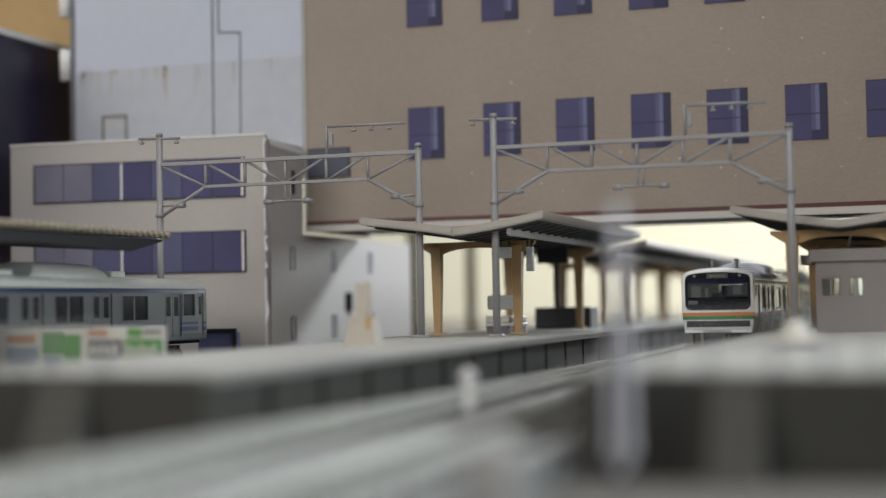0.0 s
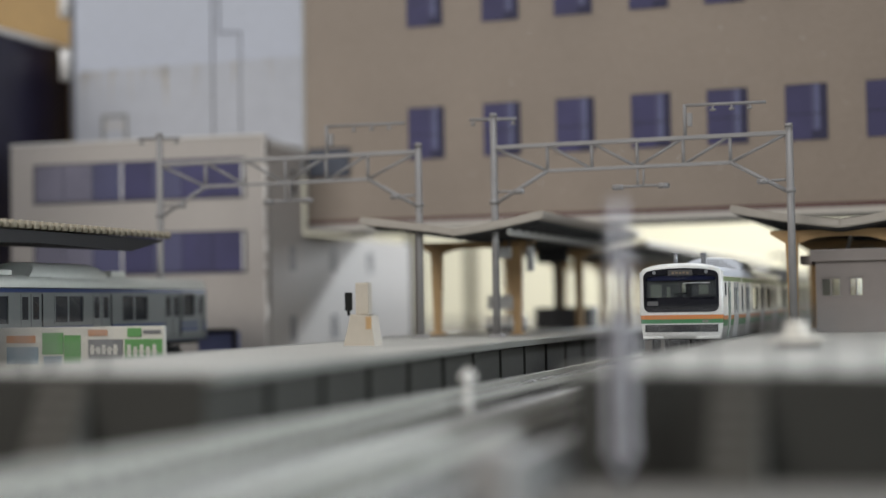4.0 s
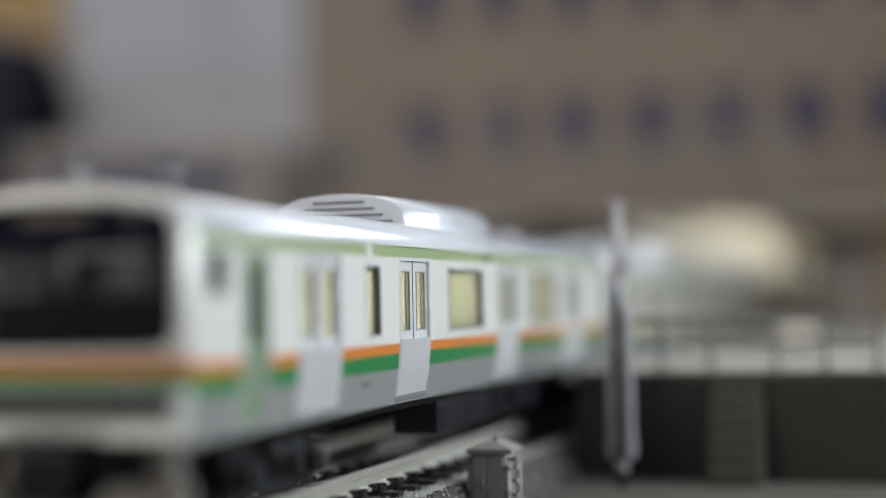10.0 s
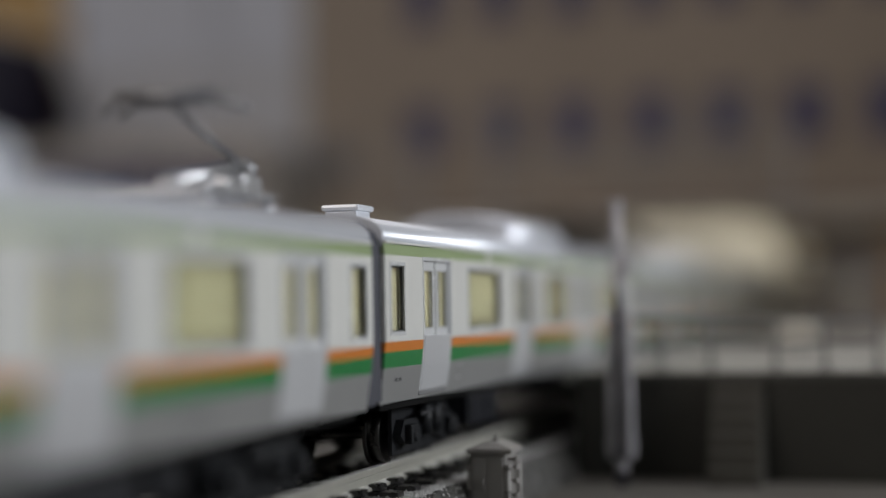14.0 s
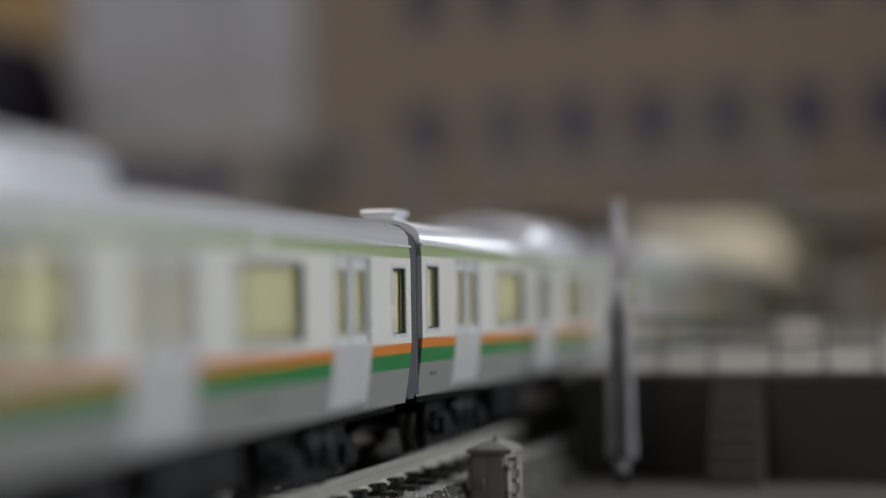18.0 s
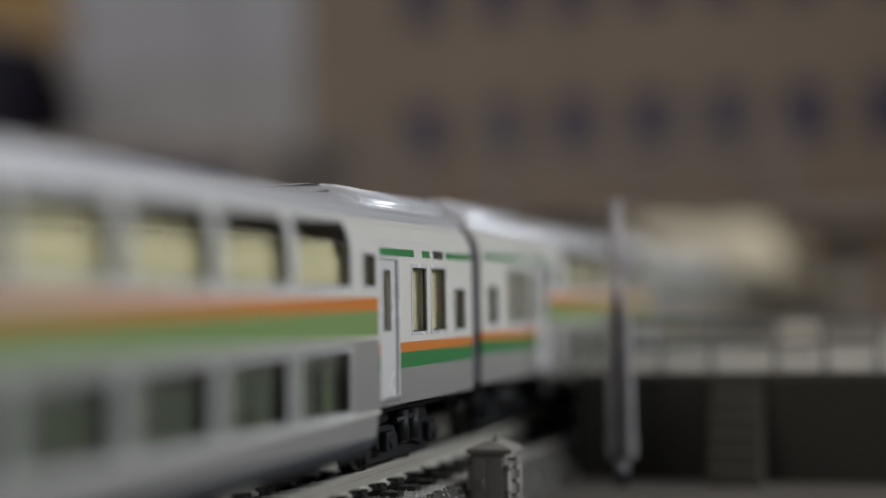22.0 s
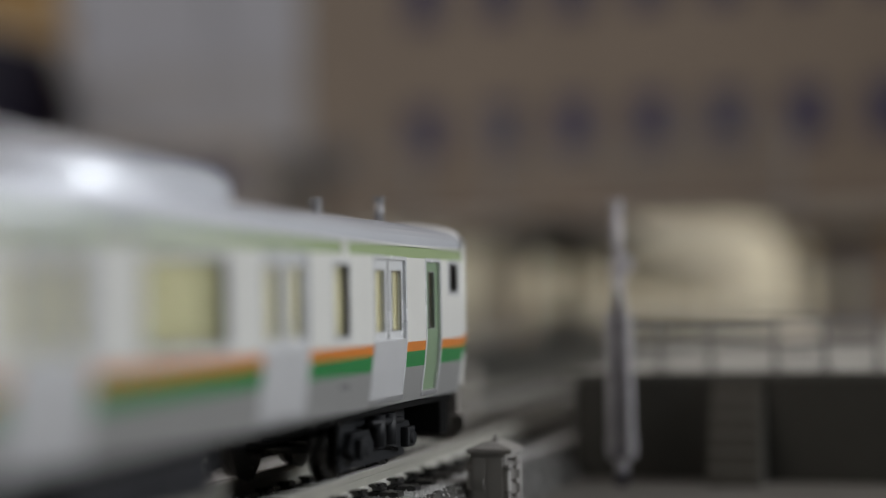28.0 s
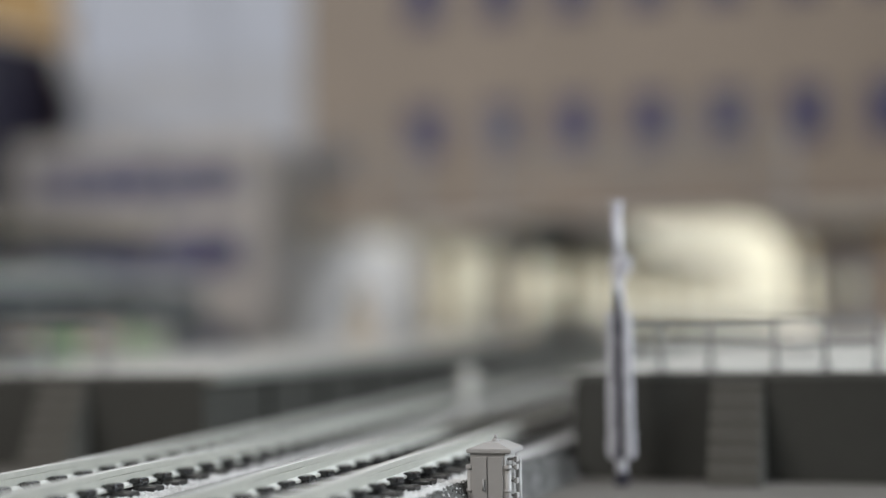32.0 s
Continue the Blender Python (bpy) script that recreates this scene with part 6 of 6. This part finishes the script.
# ---- the standing train ----
def standing_car():
    c = thing("standing_railway_car", -222.0, 270, 0, "pale grey-blue railway car with blue lines standing at the far platform", "railway car")
    prof = [(7.0, 9.6), (9.0, 9.9), (20.5, 9.9), (22.2, 9.6)]
    doors = [17, 46.9, 79.4, 118]
    wins = [(57.0, 70.0), (89.5, 103.2), (24, 37), (2, 10)]
    y1 = 138.5
    for sgn in (-1, 1):
        holes = [(d - 4.6, d + 4.6, 8.2, 20.6) for d in doors] + [(a, b, 13.3, 20.0) for a, b in wins] + [(123.8, 131.0, 14.2, 20.6), (133, 136.5, 8.2, 20.8)]
        ys, zs = [0, y1], [7.0, 8.2, 9.0, 9.8, 11.0, 11.6, 12.4, 13.3, 14.2, 20.0, 20.5, 20.6, 20.8, 21.0, 21.8, 22.2]
        for h in holes:
            ys += [h[0], h[1]]

        def pick(y, z):
            if any(p < y < q and r < z < s for p, q, r, s in holes):
                return None
            return 1 if 21.0 < z < 21.8 or 9.8 < z < 11.0 or 11.6 < z < 12.4 else 0
        bm = B()
        skin(bm, sgn, prof, ys, zs, pick)
        part("side_panel", bm, [BLUEBODY, BLUELINE], c)
        for d in doors:
            bm = B()
            skin(bm, sgn, prof, [d - 4.6, d - 3.6, d - 1.0, d + 1.0, d + 3.6, d + 4.6], [8.2, 9.0, 14.2, 19.8, 20.5, 20.6], lambda y, z: 1 if 14.2 < z < 19.8 and 1.0 < abs(y - d) < 3.6 else 0, 0.35, 0.3)
            part("door", bm, [BLUEBODY, DARKWIN], c)
        for a, b in wins + [(123.8, 131.0)]:
            bm = B()
            z0, z1 = (13.3, 20.0) if b < 120 else (14.2, 20.6)
            m = (a + b) / 2
            skin(bm, sgn, prof, [a, m - 0.4, m + 0.4, b], [z0, z1], lambda y, z: 1 if abs(y - m) < 0.4 and b - a > 8 else 0, 0.3, 0.2)
            w = part("window", bm, [DARKWIN, BLUEBODY], c)
            bm = B()
            ring(bm, sgn, prof, a - 0.45, b + 0.45, z0 - 0.45, z1 + 0.45, 0.5, -0.15, 0.3)
            part("window_frame", bm, BLUEBODY, w, "pale window frame")
        for d in doors:
            bm = B()
            for y in (d - 4.75, d, d + 4.6):
                skin(bm, sgn, prof, [y, y + 0.18], [8.2, 9.0, 20.5], lambda y, z: 0, -0.05 if y != d else 0.28, 0.2)
            part("door_seam", bm, GASKET, c)
        bm = B()
        skin(bm, sgn, prof, [0, y1], [21.85, 22.1], lambda y, z: 0, -0.2, 0.4)
        part("rain_gutter", bm, GASKET, c)
        bm = B()
        skin(bm, sgn, prof, [0, y1], [20.85, 21.0], lambda y, z: 0, -0.08, 0.3)
        skin(bm, sgn, prof, [0, y1], [7.0, 7.4], lambda y, z: 0, -0.08, 0.3)
        part("dark_line", bm, WINGREY, c)
        bm = B()
        skin(bm, sgn, prof, [133, 134.0, 135.5, 136.5], [8.2, 9.0, 14.6, 19.8, 20.5, 20.8], lambda y, z: 1 if 14.6 < z < 19.8 and 134 < y < 135.5 else 0, 0.3, 0.3)
        part("cab_door", bm, [BLUEBODY, DARKWIN], c)
    bm = B()
    prism(bm, roof_outline(22.1, 9.7, 25.4) + [(-9.4, 21.6), (9.4, 21.6)], "y", -1, y1, 0, True)
    part("roof", bm, OLIVEROOF, c, "weathered pale roof")
    for y in (0.4, y1 - 0.4):
        bm = B()
        box(bm, -9.5, 9.5, y - 0.4, y + 0.4, 7, 22.6)
        part("end_wall", bm, BLUEBODY, c)
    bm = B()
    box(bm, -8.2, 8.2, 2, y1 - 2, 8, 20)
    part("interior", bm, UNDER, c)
    for nm, a, b, w, h, z in (("air_conditioner", 49, 87, 7.5, 4.2, 24.6), ("roof_pod", 36, 46, 5, 2.0, 24.6), ("roof_pod", 93.5, 101, 4.2, 2.2, 24.8), ("roof_tray", 58, 100, 8.4, 1.0, 23.9)):
        bm = B()
        if nm == "air_conditioner":
            out = [(w * math.cos(math.pi * k / 12), z + h * max(0, math.sin(math.pi * k / 12)) ** 0.7) for k in range(13)]
            prism(bm, out, "y", a, b, 0, True)
            for e in (a, b):
                sel = [v for v in bm.verts if abs(v.co.y - e) < 1e-4]
                for v in sel:
                    v.co.y += (1 if e == a else -1) * (v.co.z - z) * 1.3
        else:
            box(bm, -w, w, a, b, z, z + h, 0, 0.4)
        part(nm, bm, OLIVEROOF, c)
    bm = B()
    box(bm, -8.4, 8.4, 1, y1 - 2, 6, 7)
    for a, b in ((40, 60), (66, 80), (84, 96)):
        box(bm, -8, 8, a, b, 2, 6, 0, 0.3)
    part("underframe", bm, UNDER, c)
    for y in (18, 119):
        add_bogie(c, y)
    t = thing("buffer_stop", -207, 416, GROUND, "grey buffer stop box with a dark rail beside the standing train", "buffer stop")
    bm = B()
    box(bm, -12, 0, 0, 5, 0, 15.5, 0, 0.3)
    part("block", bm, WINPALE, t)
    bm = B()
    box(bm, -13, 1.2, -0.8, 0.4, 15.2, 16.6, 0, 0.2)
    box(bm, 0, 1.2, -0.6, 0.4, 0, 15.4)
    part("rail", bm, WINLINE, t)


standing_car()
track(-222.0, 150, 420, "third straight track under the standing train")


# ---- the run ----
NOSE = [(0.0, 413.0), (1.0, 413.0), (2.0, 412.2), (2.5, 404.8), (3.0, 390.5), (3.5, 372.9), (4.5, 331.5), (5.5, 288.6), (6.0, 265.9), (6.5, 244.1), (7.0, 221.9), (7.5, 199.6), (8.0, 178.2), (8.5, 156.3),
        (9.0, 133.6), (9.5, 112.0), (10.0, 91.0), (10.5, 68.7), (11.0, 44.5), (11.5, 17.5), (12.0, -11.9), (12.5, -46.0), (13.0, -79.5), (13.5, -108.5), (14.0, -138.0), (14.5, -170.2), (16.5, -301.5), (18.0, -394.3), (19.0, -454.0), (20.0, -517.6),
        (20.5, -549.0), (21.0, -580.5), (22.0, -641.0), (22.5, -675.3), (23.0, -709.5), (24.0, -782.5), (24.5, -823.0), (25.0, -868.0), (25.5, -923.0), (26.5, -1040.0), (27.5, -1138.5), (28.0, -1177.0), (28.5, -1217.5),
        (29.0, -1258.5), (29.5, -1305.0), (30.0, -1345.0), (31.0, -1405.0), (32.0, -1450.0)]


FOCUS = [(0.0, 0.43), (2.4, 0.43), (3.0, 0.41), (3.5, 0.39), (4.5, 0.335), (5.5, 0.28), (6.0, 0.262), (6.5, 0.248), (7.0, 0.229), (7.5, 0.207), (8.0, 0.186), (8.3, 0.173), (8.6, 0.162), (9.0, 0.152),
         (9.5, 0.147), (28.0, 0.147), (30.0, 0.153), (32.0, 0.154)]


def motions():
    walk(FOCUS_POINT, [(t, VIEW @ pose(0, 0, -d)) for t, d in FOCUS])
    for k in range(10):
        rows = []
        for t, s in NOSE:
            y = s + PITCH_CAR * k
            fore, aft = hump(y + 20), hump(y + 113.3)
            tip = math.atan2(aft - fore, 93.3)
            if k == 9:
                m = pose(TRACK * MM, (y + PITCH_CAR) * MM, (aft + math.tan(tip) * 20) * MM, -math.degrees(tip), 0, 180)
            else:
                m = pose(TRACK * MM, y * MM, (fore - math.tan(tip) * 20) * MM, math.degrees(tip), 0, 0)
            rows.append((t, m))
        walk(CARS[k], rows)


motions()
